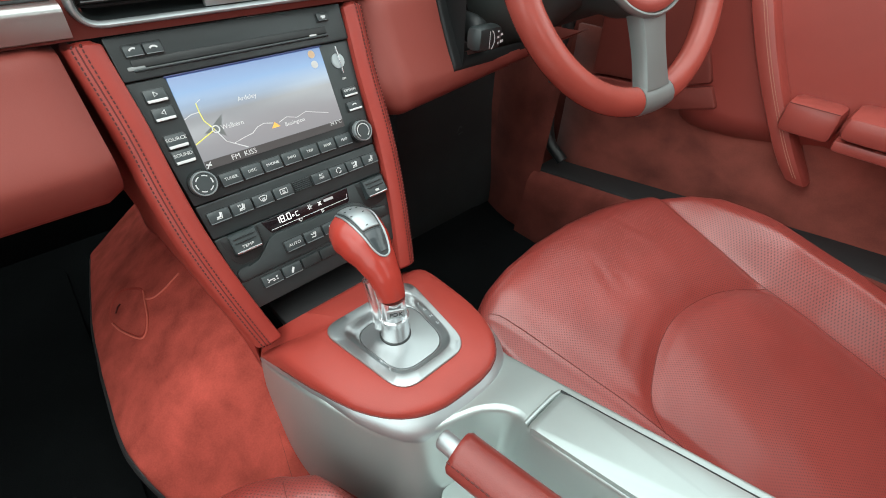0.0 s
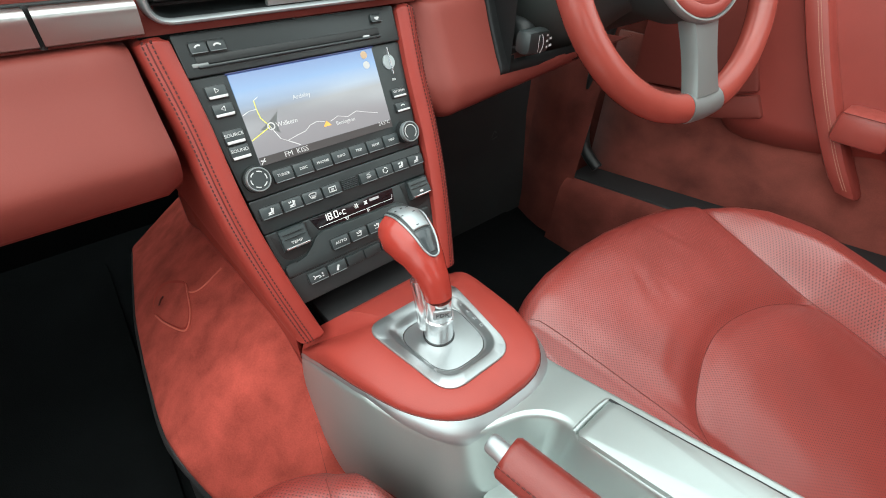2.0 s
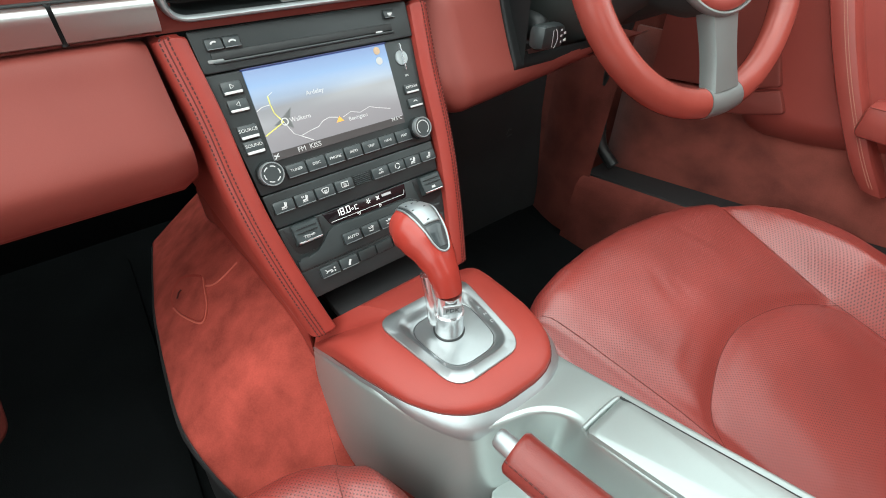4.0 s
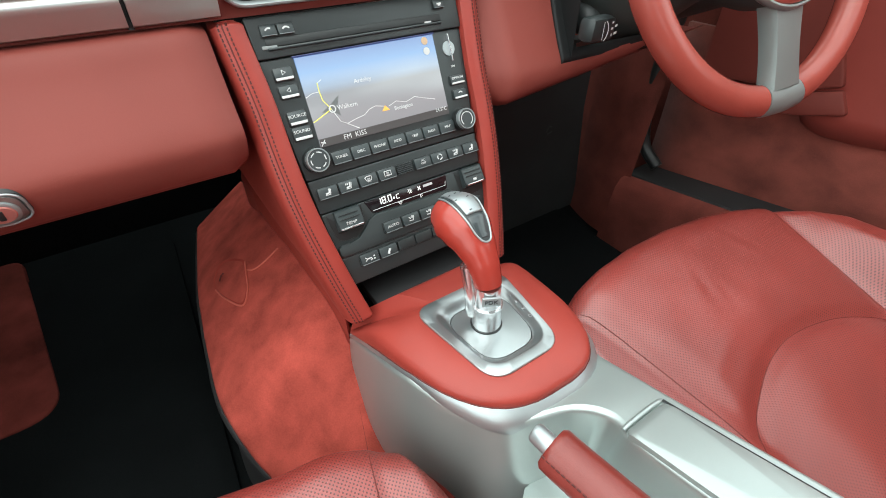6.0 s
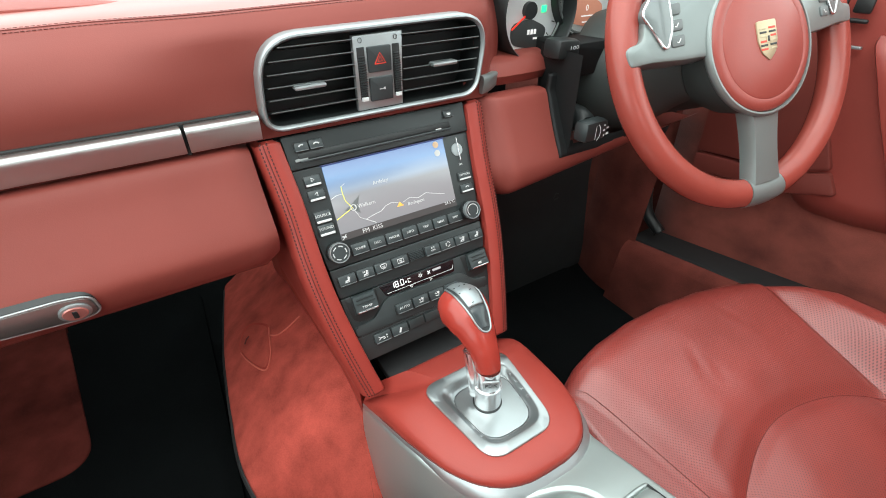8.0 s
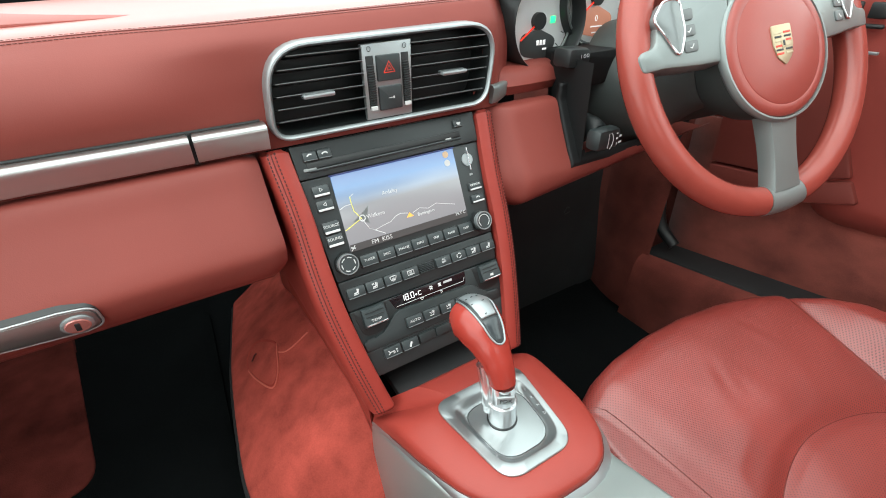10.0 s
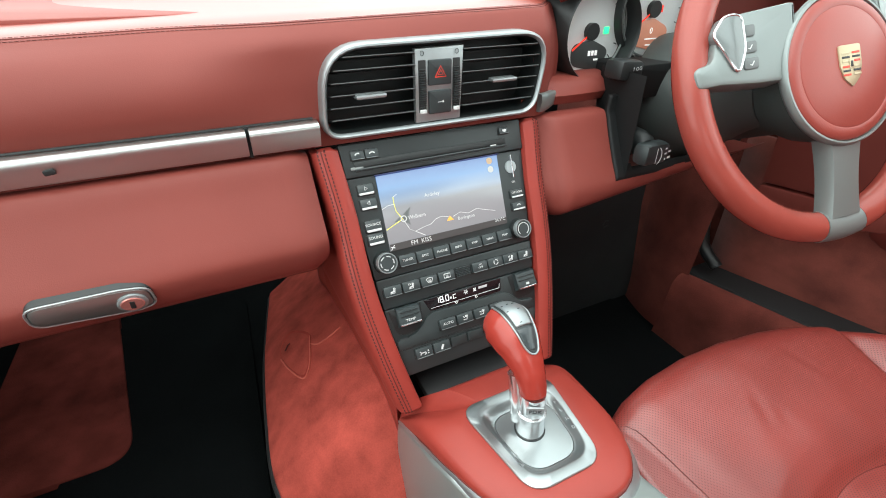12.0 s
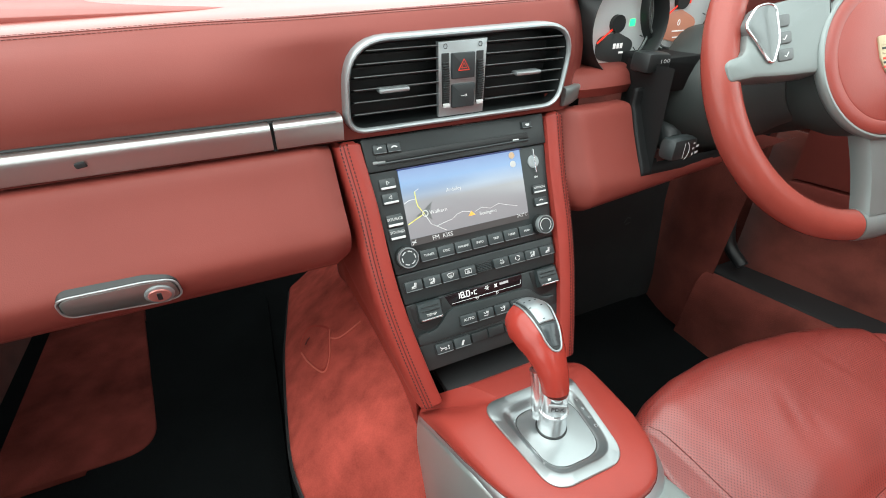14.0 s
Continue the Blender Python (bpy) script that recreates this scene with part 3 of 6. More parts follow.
def button(parent, u, v, su, sv, material=button_black, lip=False, w=0.0, h=0.003, tilt=-7):
    """A pillowed key that leans out at its lower edge, in a dark joint."""
    out = rounded([(-su / 2 - 0.0008, -sv / 2 - 0.0008), (su / 2 + 0.0008, -sv / 2 - 0.0008), (su / 2 + 0.0008, sv / 2 + 0.0008), (-su / 2 - 0.0008, sv / 2 + 0.0008)], 0.0012, 3)
    b = box("button", (u, -w - h / 2 + 0.001, v), (su, h + 0.002, sv), material, parent, 0.0015, m=pose(0, 0, 0, tilt, 0, 0) if tilt else None)
    part("joint", plate([(p[0] + u, p[1] + v) for p in out], 0, -w - 0.0004, 0.0002), deep_black, b)
    if lip:
        part("light_bar", plate(rounded([(u - su * 0.44, v - sv * 0.47), (u + su * 0.44, v - sv * 0.47), (u + su * 0.46, v - sv * 0.26), (u - su * 0.46, v - sv * 0.26)], 0.0006, 3), -w, -w - h - 0.0011, 0.0005), white_mark, b, "white lower edge")
    else:
        box("lip", (u, -w - h - 0.0004, v - sv * 0.44), (su * 0.93, 0.0012, sv * 0.07), lip_highlight, b, 0.0004)
    return b


def mark(parent, shapes, w, material=white_mark, name="symbol"):
    return part(name, join(*[stroke(pts, -w, wd) for pts, wd in shapes]), material, parent)


def arc(c, r, a0, a1, n=12):
    return [(c[0] + r * math.cos(radians(a0 + (a1 - a0) * i / n)), c[1] + r * math.sin(radians(a0 + (a1 - a0) * i / n))) for i in range(n + 1)]


for u, a in ((-0.0888, 0), (-0.0742, 1)):
    b = button(unit, u, 0.0243, 0.0140, 0.0092, w=0.003)
    if a == 0:
        mark(b, [(arc((u, 0.0225), 0.0034, 150, 60, 6), 0.0013)], 0.0066)
    else:
        mark(b, [(arc((u, 0.0215), 0.0038, 140, 40, 6), 0.0013)], 0.0066)
b = button(unit, 0.0815, 0.0265, 0.0125, 0.0075, w=0.003)
mark(b, [([(0.079, 0.0265), (0.084, 0.0265)], 0.0016), ([(0.0800, 0.0252), (0.0830, 0.0252)], 0.0012)], 0.0066)
for v, s in ((-0.0102, ">"), (-0.0250, "<"), (-0.0476, "SOURCE"), (-0.0610, "SOUND")):
    b = button(unit, -0.0871, v, 0.0170, 0.0106 if len(s) == 1 else 0.0118, lip=True)
    if len(s) == 1:
        k = 1 if s == ">" else -1
        mark(b, [([(-0.0871 - 0.0012 * k, v + 0.0032), (-0.0871 + 0.0018 * k, v + 0.0010), (-0.0871 - 0.0012 * k, v - 0.0006), (-0.0871 - 0.0012 * k, v + 0.0032)], 0.0006)], 0.003)
    else:
        lettering("lettering", s, (-0.0871, -0.0031, v + 0.0016), 0.0040, white_mark, b, wide=1.1)
for v, s in ((-0.0462, "OPTION"), (-0.0608, "<")):
    b = button(unit, 0.0872, v, 0.0170, 0.0090, lip=True)
    if s == "OPTION":
        lettering("lettering", s, (0.0872, -0.0031, v + 0.0016), 0.0034, white_mark, b, wide=1.1)
    else:
        mark(b, [(arc((0.0872, v - 0.0004), 0.0026, 150, 30, 6), 0.0009)], 0.003)
# the card slot's turning key
bm = bmesh.new()
disc(bm, (0.0856, -0.0148), 0.0072, 0.001, -0.0012, 28)
part("card_slot", bm, satin, unit)
bm = bmesh.new()
disc(bm, (0.0848, -0.0148), 0.0055, -0.0005, -0.0016, 28)
part("card_slot_cap", bm, satin, unit)
part("card_key", plate(rounded([(0.0852, -0.0275), (0.0868, -0.0275), (0.0866, -0.0015), (0.0848, -0.0015)], 0.0007, 3), 0, -0.0045, 0.0006), chrome, unit, "chrome key of the card slot")
lettering("lettering", "SIM", (0.0866, -0.0003, -0.0325), 0.0030, white_mark, unit)

for k, s in enumerate(("TUNER", "DISC", "PHONE", "INFO", "TRIP", "NAVI", "MAP")):
    u = -0.0585 + k * 0.0201
    b = button(unit, u, -0.0903, 0.0190, 0.0118)
    lettering("lettering", s, (u, -0.0034, -0.0897), 0.0036, white_mark, b, wide=1.05)
for u in (-0.083, 0.083):
    knob = bmesh.new()
    disc(knob, (u, -0.0868), 0.0122, 0.004, -0.006, 40, 0.0116)
    kn = part("knob", knob, deep_black, unit)
    part("rim", grid([[(u + r * math.cos(a), y, -0.0868 + r * math.sin(a)) for a in (2 * math.pi * i / 40 for i in range(40))] for r, y in ((0.0106, -0.006), (0.0107, -0.0112), (0.0103, -0.0119), (0.0097, -0.0119), (0.0094, -0.0108))], True), satin, kn, "silver rim")
    bm = bmesh.new()
    disc(bm, (u, -0.0868), 0.0098, -0.006, -0.0110, 40)
    part("cap", bm, button_black, kn)
    if u < 0:
        mark(kn, [(arc((u, -0.0868), 0.0070, a0, a0 + 38, 5), 0.0009) for a0 in range(-10, 350, 60)], 0.0110)
    else:
        mark(kn, [(arc((u, -0.0868), 0.0070, -60, 225, 20), 0.0008)], 0.0110)

# display with its map
scr = [(-0.0745, -0.0775), (0.0690, -0.0775), (0.0698, 0.0015), (-0.0742, 0.0010)]
disp = part("display", plate(scr, 0.002, -0.0012, 0.0003), display, unit, "lit map under a clear cover")
box("screen_edge", (-0.0022, -0.0012, 0.0018), (0.147, 0.0012, 0.0016), mat("blue_edge", (0.02, 0.03, 0.12), 0.3), unit, 0.0003)
SW = 0.0013
box("status_bar", (-0.0027, -SW - 0.0002, -0.0738), (0.143, 0.0003, 0.0072), map_bar, disp, 0)
mark(disp, [([(-0.0605, -0.0227), (-0.0608, -0.0301), (-0.0600, -0.0379), (-0.0545, -0.0468)], 0.0009), ([(-0.0545, -0.0468), (-0.0742, -0.0548)], 0.0009)], SW, map_road_yellow, "road")
mark(disp, [([(-0.0742, -0.0330), (-0.0680, -0.0305), (-0.0608, -0.0301)], 0.0006), ([(-0.0545, -0.0468), (-0.0490, -0.0590), (-0.0434, -0.0624), (-0.0330, -0.0690)], 0.0007),
            ([(-0.0490, -0.0590), (-0.0434, -0.0624), (-0.0330, -0.0600), (-0.0244, -0.0586), (-0.0180, -0.0545), (-0.0111, -0.0530), (-0.0026, -0.0550)], 0.0006),
            ([(0.0030, -0.0560), (0.0120, -0.0530), (0.0220, -0.0560), (0.0330, -0.0530), (0.0420, -0.0560), (0.0560, -0.0600)], 0.0005),
            ([(-0.0605, -0.0227), (-0.0560, -0.0205)], 0.0005)], SW, map_road_white, "road")
part("position_arrow", plate([(-0.0640, -0.0480), (-0.0545, -0.0430), (-0.0440, -0.0360), (-0.0480, -0.0460), (-0.0470, -0.0545), (-0.0530, -0.0500)], 0, -SW - 0.0001, 0), map_dark, disp)
mark(disp, [(arc((-0.0535, -0.0468), 0.0030, 0, 360, 18), 0.0011)], SW + 0.0002, map_road_white, "position_ring")
part("warning_sign", plate([(-0.0055, -0.0595), (0.0030, -0.0595), (-0.0010, -0.0545)], 0, -SW - 0.0001, 0), map_orange, disp)
lettering("lettering", "Ardeley", (-0.0170, -SW - 0.0002, -0.0276), 0.0056, map_road_white, disp, thick=0.0001)
lettering("lettering", "Walkern", (-0.0385, -SW - 0.0002, -0.0470), 0.0058, map_road_white, disp, thick=0.0001)
lettering("lettering", "Benington", (0.0185, -SW - 0.0002, -0.0596), 0.0052, map_road_white, disp, thick=0.0001)
lettering("lettering", "FM  KISS", (-0.0390, -SW - 0.0005, -0.0738), 0.0066, map_road_white, disp, thick=0.0001)
lettering("lettering", "24.5°C", (0.0600, -SW - 0.0005, -0.0715), 0.0048, map_road_white, disp, thick=0.0001)
mark(disp, [([(-0.0735, -0.0765), (-0.0690, -0.0715)], 0.0008), ([(-0.0735, -0.0730), (-0.0690, -0.0745)], 0.0012)], SW + 0.0004, map_road_white)
for v in (-0.0040, -0.0135):
    bm = bmesh.new()
    disc(bm, (0.0588, v), 0.0036, 0, -SW - 0.0002, 20)
    part("map_icon", bm, mat("map_compass", (0.42, 0.30, 0.19), 0.4, emit=0.15) if v > -0.01 else mat("map_globe", (0.42, 0.43, 0.42), 0.4, emit=0.15), disp)

climate = thing("climate_panel", STACK, "black climate control panel with rows of buttons and small display", "climate control")
slab("button_panel", -0.1365, -0.1042, 0.0002, climate)
slab("middle_panel", -0.1850, -0.1372, 0.0004, climate)
slab("switch_panel", -0.2140, -0.1842, 0.0004, climate)


def seat_icon(u, v, k):
    """A seat seen from the side, with heat lines or air dots."""
    sym = [([(u - 0.0022 + 0.0034, v + 0.0030), (u + 0.0006, v - 0.0008), (u - 0.0028, v - 0.0014)], 0.0015), ([(u - 0.0034, v - 0.0026), (u + 0.0014, v - 0.0026), (u + 0.0026, v + 0.0024)], 0.0007)]
    if k:
        sym += [([(u - 0.0030 + i * 0.0016, v + 0.0028), (u - 0.0030 + i * 0.0016, v + 0.0010)], 0.0008) for i in range(2)]
    return sym


groups = [(-0.0815 + k * 0.0209, k) for k in range(4)] + [(0.0232 + k * 0.0204, 4 + k) for k in range(4)]
for u, k in groups:
    b = button(climate, u, -0.1180, 0.0196, 0.0108, w=0.0002, h=0.0042)
    v, w = -0.1174, 0.0049
    if k in (0, 1, 6, 7):
        sym = seat_icon(u, v, k in (1, 6))
    elif k == 2:
        sym = [([(u - 0.0038, v + 0.0022), (u - 0.0019, v + 0.0030), (u + 0.0019, v + 0.0030), (u + 0.0038, v + 0.0022), (u + 0.0023, v - 0.0012), (u - 0.0023, v - 0.0012), (u - 0.0038, v + 0.0022)], 0.0007)]
        sym += [([(u + d, v - 0.0026), (u + d, v + 0.0012)], 0.0005) for d in (-0.0011, 0, 0.0011)]
    elif k == 3:
        sym = [([(u - 0.0036, v + 0.0024), (u + 0.0036, v + 0.0024), (u + 0.0036, v - 0.0020), (u - 0.0036, v - 0.0020), (u - 0.0036, v + 0.0024)], 0.0008)]
        sym += [([(u + d, v - 0.0026), (u + d, v + 0.0012)], 0.0005) for d in (-0.0011, 0, 0.0011)]
    elif k == 5:
        sym = [(arc((u, v), 0.0027, 15, 105, 8), 0.0009), (arc((u, v), 0.0027, 135, 225, 8), 0.0009), (arc((u, v), 0.0027, 255, 345, 8), 0.0009)]
    else:
        sym = None
        lettering("lettering", "AC\nOFF", (u, -w - 0.0002, v + 0.0005), 0.0030, white_mark, b, wide=1.1)
    if sym:
        mark(b, sym, w)
box("grille_recess", (0.0023, -0.0004, -0.1180), (0.0186, 0.0010, 0.0108), deep_black, climate, 0.0003)
for k in range(6):
    box("grille_bar", (0.0023, -0.0016, -0.1135 - k * 0.0018), (0.0180, 0.0026, 0.0008), button_black, climate, 0.0003)
lcd = part("climate_display", plate(rounded([(-0.0440, -0.1515), (0.0455, -0.1530), (0.0475, -0.1378), (-0.0500, -0.1378)], [0.004, 0.004, 0.001, 0.001], 4), 0, -0.0012, 0.0003), mat("display_glass", (0.012, 0.010, 0.012), 0.12, grain=0.05), climate, "black climate display with white digits")


def digit(x, z, on, h=0.0062, w=0.0034):
    """A seven-segment numeral: which of the segments a to g are lit."""
    seg = {"a": [(0, h), (w, h)], "b": [(w, h), (w, h / 2)], "c": [(w, h / 2), (w, 0)], "d": [(0, 0), (w, 0)], "e": [(0, 0), (0, h / 2)], "f": [(0, h / 2), (0, h)], "g": [(0, h / 2), (w, h / 2)]}
    return [([(x + a, z + b) for a, b in seg[c]], 0.0009) for c in on]


numerals = digit(-0.0362, -0.1452, "bc") + digit(-0.0308, -0.1452, "abcdefg") + digit(-0.0240, -0.1452, "abcdef") + [([(-0.0262, -0.1451), (-0.0253, -0.1451)], 0.0009)]
numerals += [(arc((-0.0178, -0.1432), 0.0009, 0, 360, 8), 0.0006)] + [([(-0.0116, -0.1408), (-0.0148, -0.1408), (-0.0148, -0.1450), (-0.0116, -0.1450)], 0.0008)]
mark(lcd, numerals, 0.0014, lcd_text, "numerals")
mark(lcd, [(arc((0.0012, -0.1420), 0.0013, 0, 360, 12), 0.0006)] + [(arc((0.0012, -0.1420), 0.0024, a, a + 14, 2), 0.0006) for a in range(0, 360, 60)], 0.0014, lcd_text, "display_symbol")
mark(lcd, [([(0.0108, -0.1404), (0.0140, -0.1440)], 0.0011), ([(0.0140, -0.1404), (0.0108, -0.1440)], 0.0011)], 0.0014, lcd_text, "display_symbol")
box("fan_bar", (0.0232, -0.0013, -0.1416), (0.0112, 0.0004, 0.0026), mat("dim_bar", (0.40, 0.39, 0.40), 0.5, emit=0.1), lcd, 0)
mark(lcd, [([(-0.0430, -0.1486), (0.0435, -0.1486), (0.0450, -0.1440)], 0.0003)], 0.0014, lcd_text, "display_line")
mark(lcd, [([(-0.0142, -0.1494), (-0.0102, -0.1494), (-0.0122, -0.1520), (-0.0142, -0.1494)], 0.0005)], 0.0014, lcd_text, "arrow_mark")
mark(lcd, [([(0.0120, -0.1490), (0.0120, -0.1522), (0.0146, -0.1506), (0.0120, -0.1490)], 0.0005)], 0.0014, lcd_text, "arrow_mark")
for u, tl in ((-0.0704, "TEMP"), (0.0774, "")):
    # Flat black plate stands for the shaded pocket behind each rocker.
    part("rocker_shade", plate(rounded([(u - 0.0150, -0.1690), (u + 0.0150, -0.1665), (u + 0.0170, -0.1380), (u - 0.0200, -0.1380)], [0.012, 0.014, 0.001, 0.001], 6), 0, -0.0010, 0.0004), deep_black, climate, "black plate round the rocker, painted shade of its scooped pocket")
    prof = [(0.0, -0.1372), (-0.0040, -0.1374), (-0.0062, -0.1386), (-0.0070, -0.1420), (-0.0084, -0.1480), (-0.0100, -0.1535), (-0.0098, -0.1552), (-0.0060, -0.1575), (0.0, -0.1590)]
    rk = part("rocker", grid([[(u + a, y, z) for y, z in prof] for a in (-0.0126, -0.0120, 0.0120, 0.0126)], False), button_black, climate, "black rocker switch with chrome lip")
    rk.modifiers.new("thickness", "SOLIDIFY").thickness = 0.0010
    for a in (-0.0124, 0.0124):
        part("cheek", plate([(p[0], p[1]) for p in prof], u + a - 0.0004, u + a + 0.0004, 0.0001, "z"), button_black, rk).data.transform(Matrix(((0, 0, 1, 0), (1, 0, 0, 0), (0, 1, 0, 0), (0, 0, 0, 1))))
    box("chrome_lip", (u, -0.0102, -0.1548), (0.0235, 0.0022, 0.0020), chrome, rk, 0.0007)
    for z in (-0.1420, -0.1462):
        box("ridge", (u, -0.0082 + 0.0014 * (z < -0.145) - 0.0012 * (z < -0.145) * 2, z), (0.0200, 0.0012, 0.0008), deep_black, rk, 0.0002)
    if tl:
        lettering("lettering", tl, (u, -0.0101, -0.1508), 0.0042, white_mark, rk, pose(0, 0, 0, 16, 0, 0), wide=1.15)
    else:
        mark(rk, [([(u - 0.0022, -0.1508), (u + 0.0022, -0.1508)], 0.0026)], 0.0099)
bridge = [(-0.0885, -0.1718), (-0.0758, -0.1714), (-0.0654, -0.1694), (-0.0573, -0.1631), (-0.0499, -0.1558), (-0.0420, -0.1526), (0.0477, -0.1548), (0.0560, -0.1590), (0.0620, -0.1650), (0.0690, -0.1700), (0.0860, -0.1722), (0.0850, -0.1838), (-0.0880, -0.1836)]
part("lower_bridge", plate(rounded(bridge, 0.004, 4), 0, -0.0032, 0.0014), panel_black, climate, "raised black panel with a curved upper edge")
for k in range(4):
    u = -0.0287 + k * 0.0213
    b = button(climate, u, -0.1690, 0.0198, 0.0108, w=0.0032, h=0.0038)
    if k == 0:
        lettering("lettering", "AUTO", (u, -0.0076, -0.1684), 0.0040, white_mark, b, wide=1.15)
    else:
        mark(b, [([(u - 0.0030, -0.1664), (u - 0.0010, -0.1680)], 0.0010), ([(u - 0.0030, -0.1700), (u + 0.0012, -0.1704), (u + 0.0026, -0.1658)], 0.0009), (arc((u + 0.0008, -0.1666), 0.0009, 0, 360, 8), 0.0008)], 0.0076)
for k, u in enumerate((-0.0612, -0.0400)):
    b = button(climate, u, -0.1925, 0.0200, 0.0108, w=0.0004, h=0.0044)
    if k == 0:
        mark(b, [([(u - 0.0055, -0.1900), (u - 0.0035, -0.1924), (u - 0.0055, -0.1938)], 0.0010), ([(u - 0.0040, -0.1920), (u + 0.0010, -0.1920), (u + 0.0018, -0.1936), (u - 0.0005, -0.1942)], 0.0011), ([(u + 0.0042, -0.1902), (u + 0.0042, -0.1918)], 0.0016), ([(u + 0.0042, -0.1930), (u + 0.0042, -0.1944)], 0.0014)], 0.0056)
    else:
        mark(b, [([(u - 0.0012, -0.1952), (u - 0.0004, -0.1930), (u + 0.0014, -0.1900)], 0.0022)], 0.0056)
for u in (-0.0180, 0.0030, 0.0240, 0.0450, 0.0655):
    box("blank_switch", (u, -0.0016, -0.1925), (0.0200, 0.0034, 0.0108), panel_black, climate, 0.0010)
# dark storage recess under the panels
tray = thing("storage_recess", Matrix(), "open black storage tray under the climate panel", "tray")
box("tray_floor", (0, -0.070, 0.3860), (0.128, 0.10, 0.012), rubber, tray, 0.003)
box("tray_back", (0, -0.028, 0.410), (0.140, 0.012, 0.05), rubber, tray, 0.003)


# ---- leather side pads of the centre stack ----
def side_pad(s):
    ob = thing("console_side_pad", STACK, "red leather side pad of the centre stack with twin stitched seams", "console pad", "side pads of the centre stack")
    path = [(0.1185, 0.0360), (0.1175, 0.020), (0.1135, -0.030), (0.1120, -0.085), (0.1085, -0.130), (0.1010, -0.180), (0.0930, -0.222), (0.0885, -0.243), (0.0868, -0.2525)]
    pts = spline([(u, v, 0) for u, v in path], 14)
    n = len(pts)
    rows = []
    st1, st2, sm = [], [], []
    inv = STACK.inverted()
    for i, p in enumerate(pts):
        t = i / (n - 1)
        half = 0.0118 * (0.55 + 0.45 * smooth01(0, 0.05, t)) * (0.25 + 0.75 * math.sqrt(1 - max(0.0, (t - 0.92) / 0.08) ** 2))
        cap = 0.004 * (1 - smooth01(0, 0.04, t)) + 0.0065 * max(0.0, (t - 0.92) / 0.08) ** 2.5
        w = 0.0085 - cap
        deep = 0.02 + 0.06 * smooth01(0.15, 0.8, t)
        sec = [(-half, 0.012), (-half, -w * 0.35), (-half * 0.92, -w * 0.75), (-half * 0.6, -w), (0, -w * 1.06), (half * 0.45, -w * 0.98), (half * 0.85, -w * 0.72), (half * 1.12, -w * 0.22)]
        r = [(s * (p.x + a), b, p.y) for a, b in sec]
        edge = STACK @ Vector((p.x + half * 1.12, -w * 0.22, p.y))
        far = 0.28
        side = 0.1205 - 0.020 * smooth01(0.47, 0.395, edge.z)
        for k in range(1, 9):
            f = k / 8
            q = Vector((s * (edge.x + 0.0026 * smooth01(0, 0.15, f) + (side - edge.x) * smooth01(0.02, 0.6, f)), edge.y + (far - edge.y) * f ** 1.7, edge.z - 0.003 * f))
            r.append(tuple(inv @ q))
        rows.append(r)
        if 0.03 < t < 0.97:
            st1.append((s * (p.x + half * 0.20), -w * 1.04, p.y))
            st2.append((s * (p.x + half * 0.76), -w * 0.80, p.y))
            sm.append((s * (p.x + half * 0.48), -w * 0.965, p.y))
    rows.append([(a * 0.985, b + 0.010, c - 0.0035) for a, b, c in rows[-1][:8]] + rows[-1][8:])
    for z in (0.378, 0.355, 0.33):
        low = [(0.0960, -0.082, z)] * 8 + [(0.0970 + 0.009 * k / 8, -0.068 + 0.348 * (k / 8) ** 1.7, z) for k in range(1, 9)]
        rows.append([tuple(inv @ Vector((s * a, b, c))) for a, b, c in low])
    part("pad", grid(rows), leather_bright, ob, "padded red leather face and flank").modifiers.new("thickness", "SOLIDIFY").thickness = 0.002
    part("stitching", stitches(st1, 0.0038, 0.0024, 0.0007), thread, ob)
    part("stitching", stitches(st2, 0.0038, 0.0024, 0.0007), thread, ob)
    part("seam", tube(sm, 0.0007, 5), seam_mat, ob)
    return ob


for s in (-1, 1):
    side_pad(s)


# ---- centre console ----
def lerp_table(tab, v):
    for (a, b), (c, d) in zip(tab, tab[1:]):
        if a <= v <= c:
            return b + (d - b) * (v - a) / (c - a)
    return tab[0][1] if v < tab[0][0] else tab[-1][1]


LEFT = [(0.060, -0.1155), (0.074, -0.113), (0.0815, -0.096), (0.085, -0.080), (0.0935, -0.079), (0.0965, -0.093), (0.0958, -0.120), (0.0940, -0.140), (0.0915, -0.162), (0.0872, -0.186), (0.0800, -0.215), (0.0740, -0.234), (0.0670, -0.248), (0.0585, -0.261), (0.0490, -0.2705), (0.0390, -0.2780), (0.0280, -0.2830), (0.0140, -0.2868), (0.0, -0.2880)]
RIGHT = [(0.060, -0.1155), (0.074, -0.113), (0.0815, -0.096), (0.085, -0.080), (0.0935, -0.079), (0.0965, -0.093), (0.0950, -0.120), (0.0925, -0.150), (0.0898, -0.185), (0.0865, -0.220), (0.0800, -0.245), (0.0720, -0.262), (0.0625, -0.2735), (0.0540, -0.2808), (0.0400, -0.2866), (0.0250, -0.2887)]
ring_out = [(-a, b) for a, b in LEFT] + [(a, b) for a, b in reversed(RIGHT)]
plate_out = rounded([(-0.0535, -0.1540), (0.0535, -0.1540), (0.0385, -0.2600), (-0.0385, -0.2600)], [0.016, 0.016, 0.024, 0.024], 10)


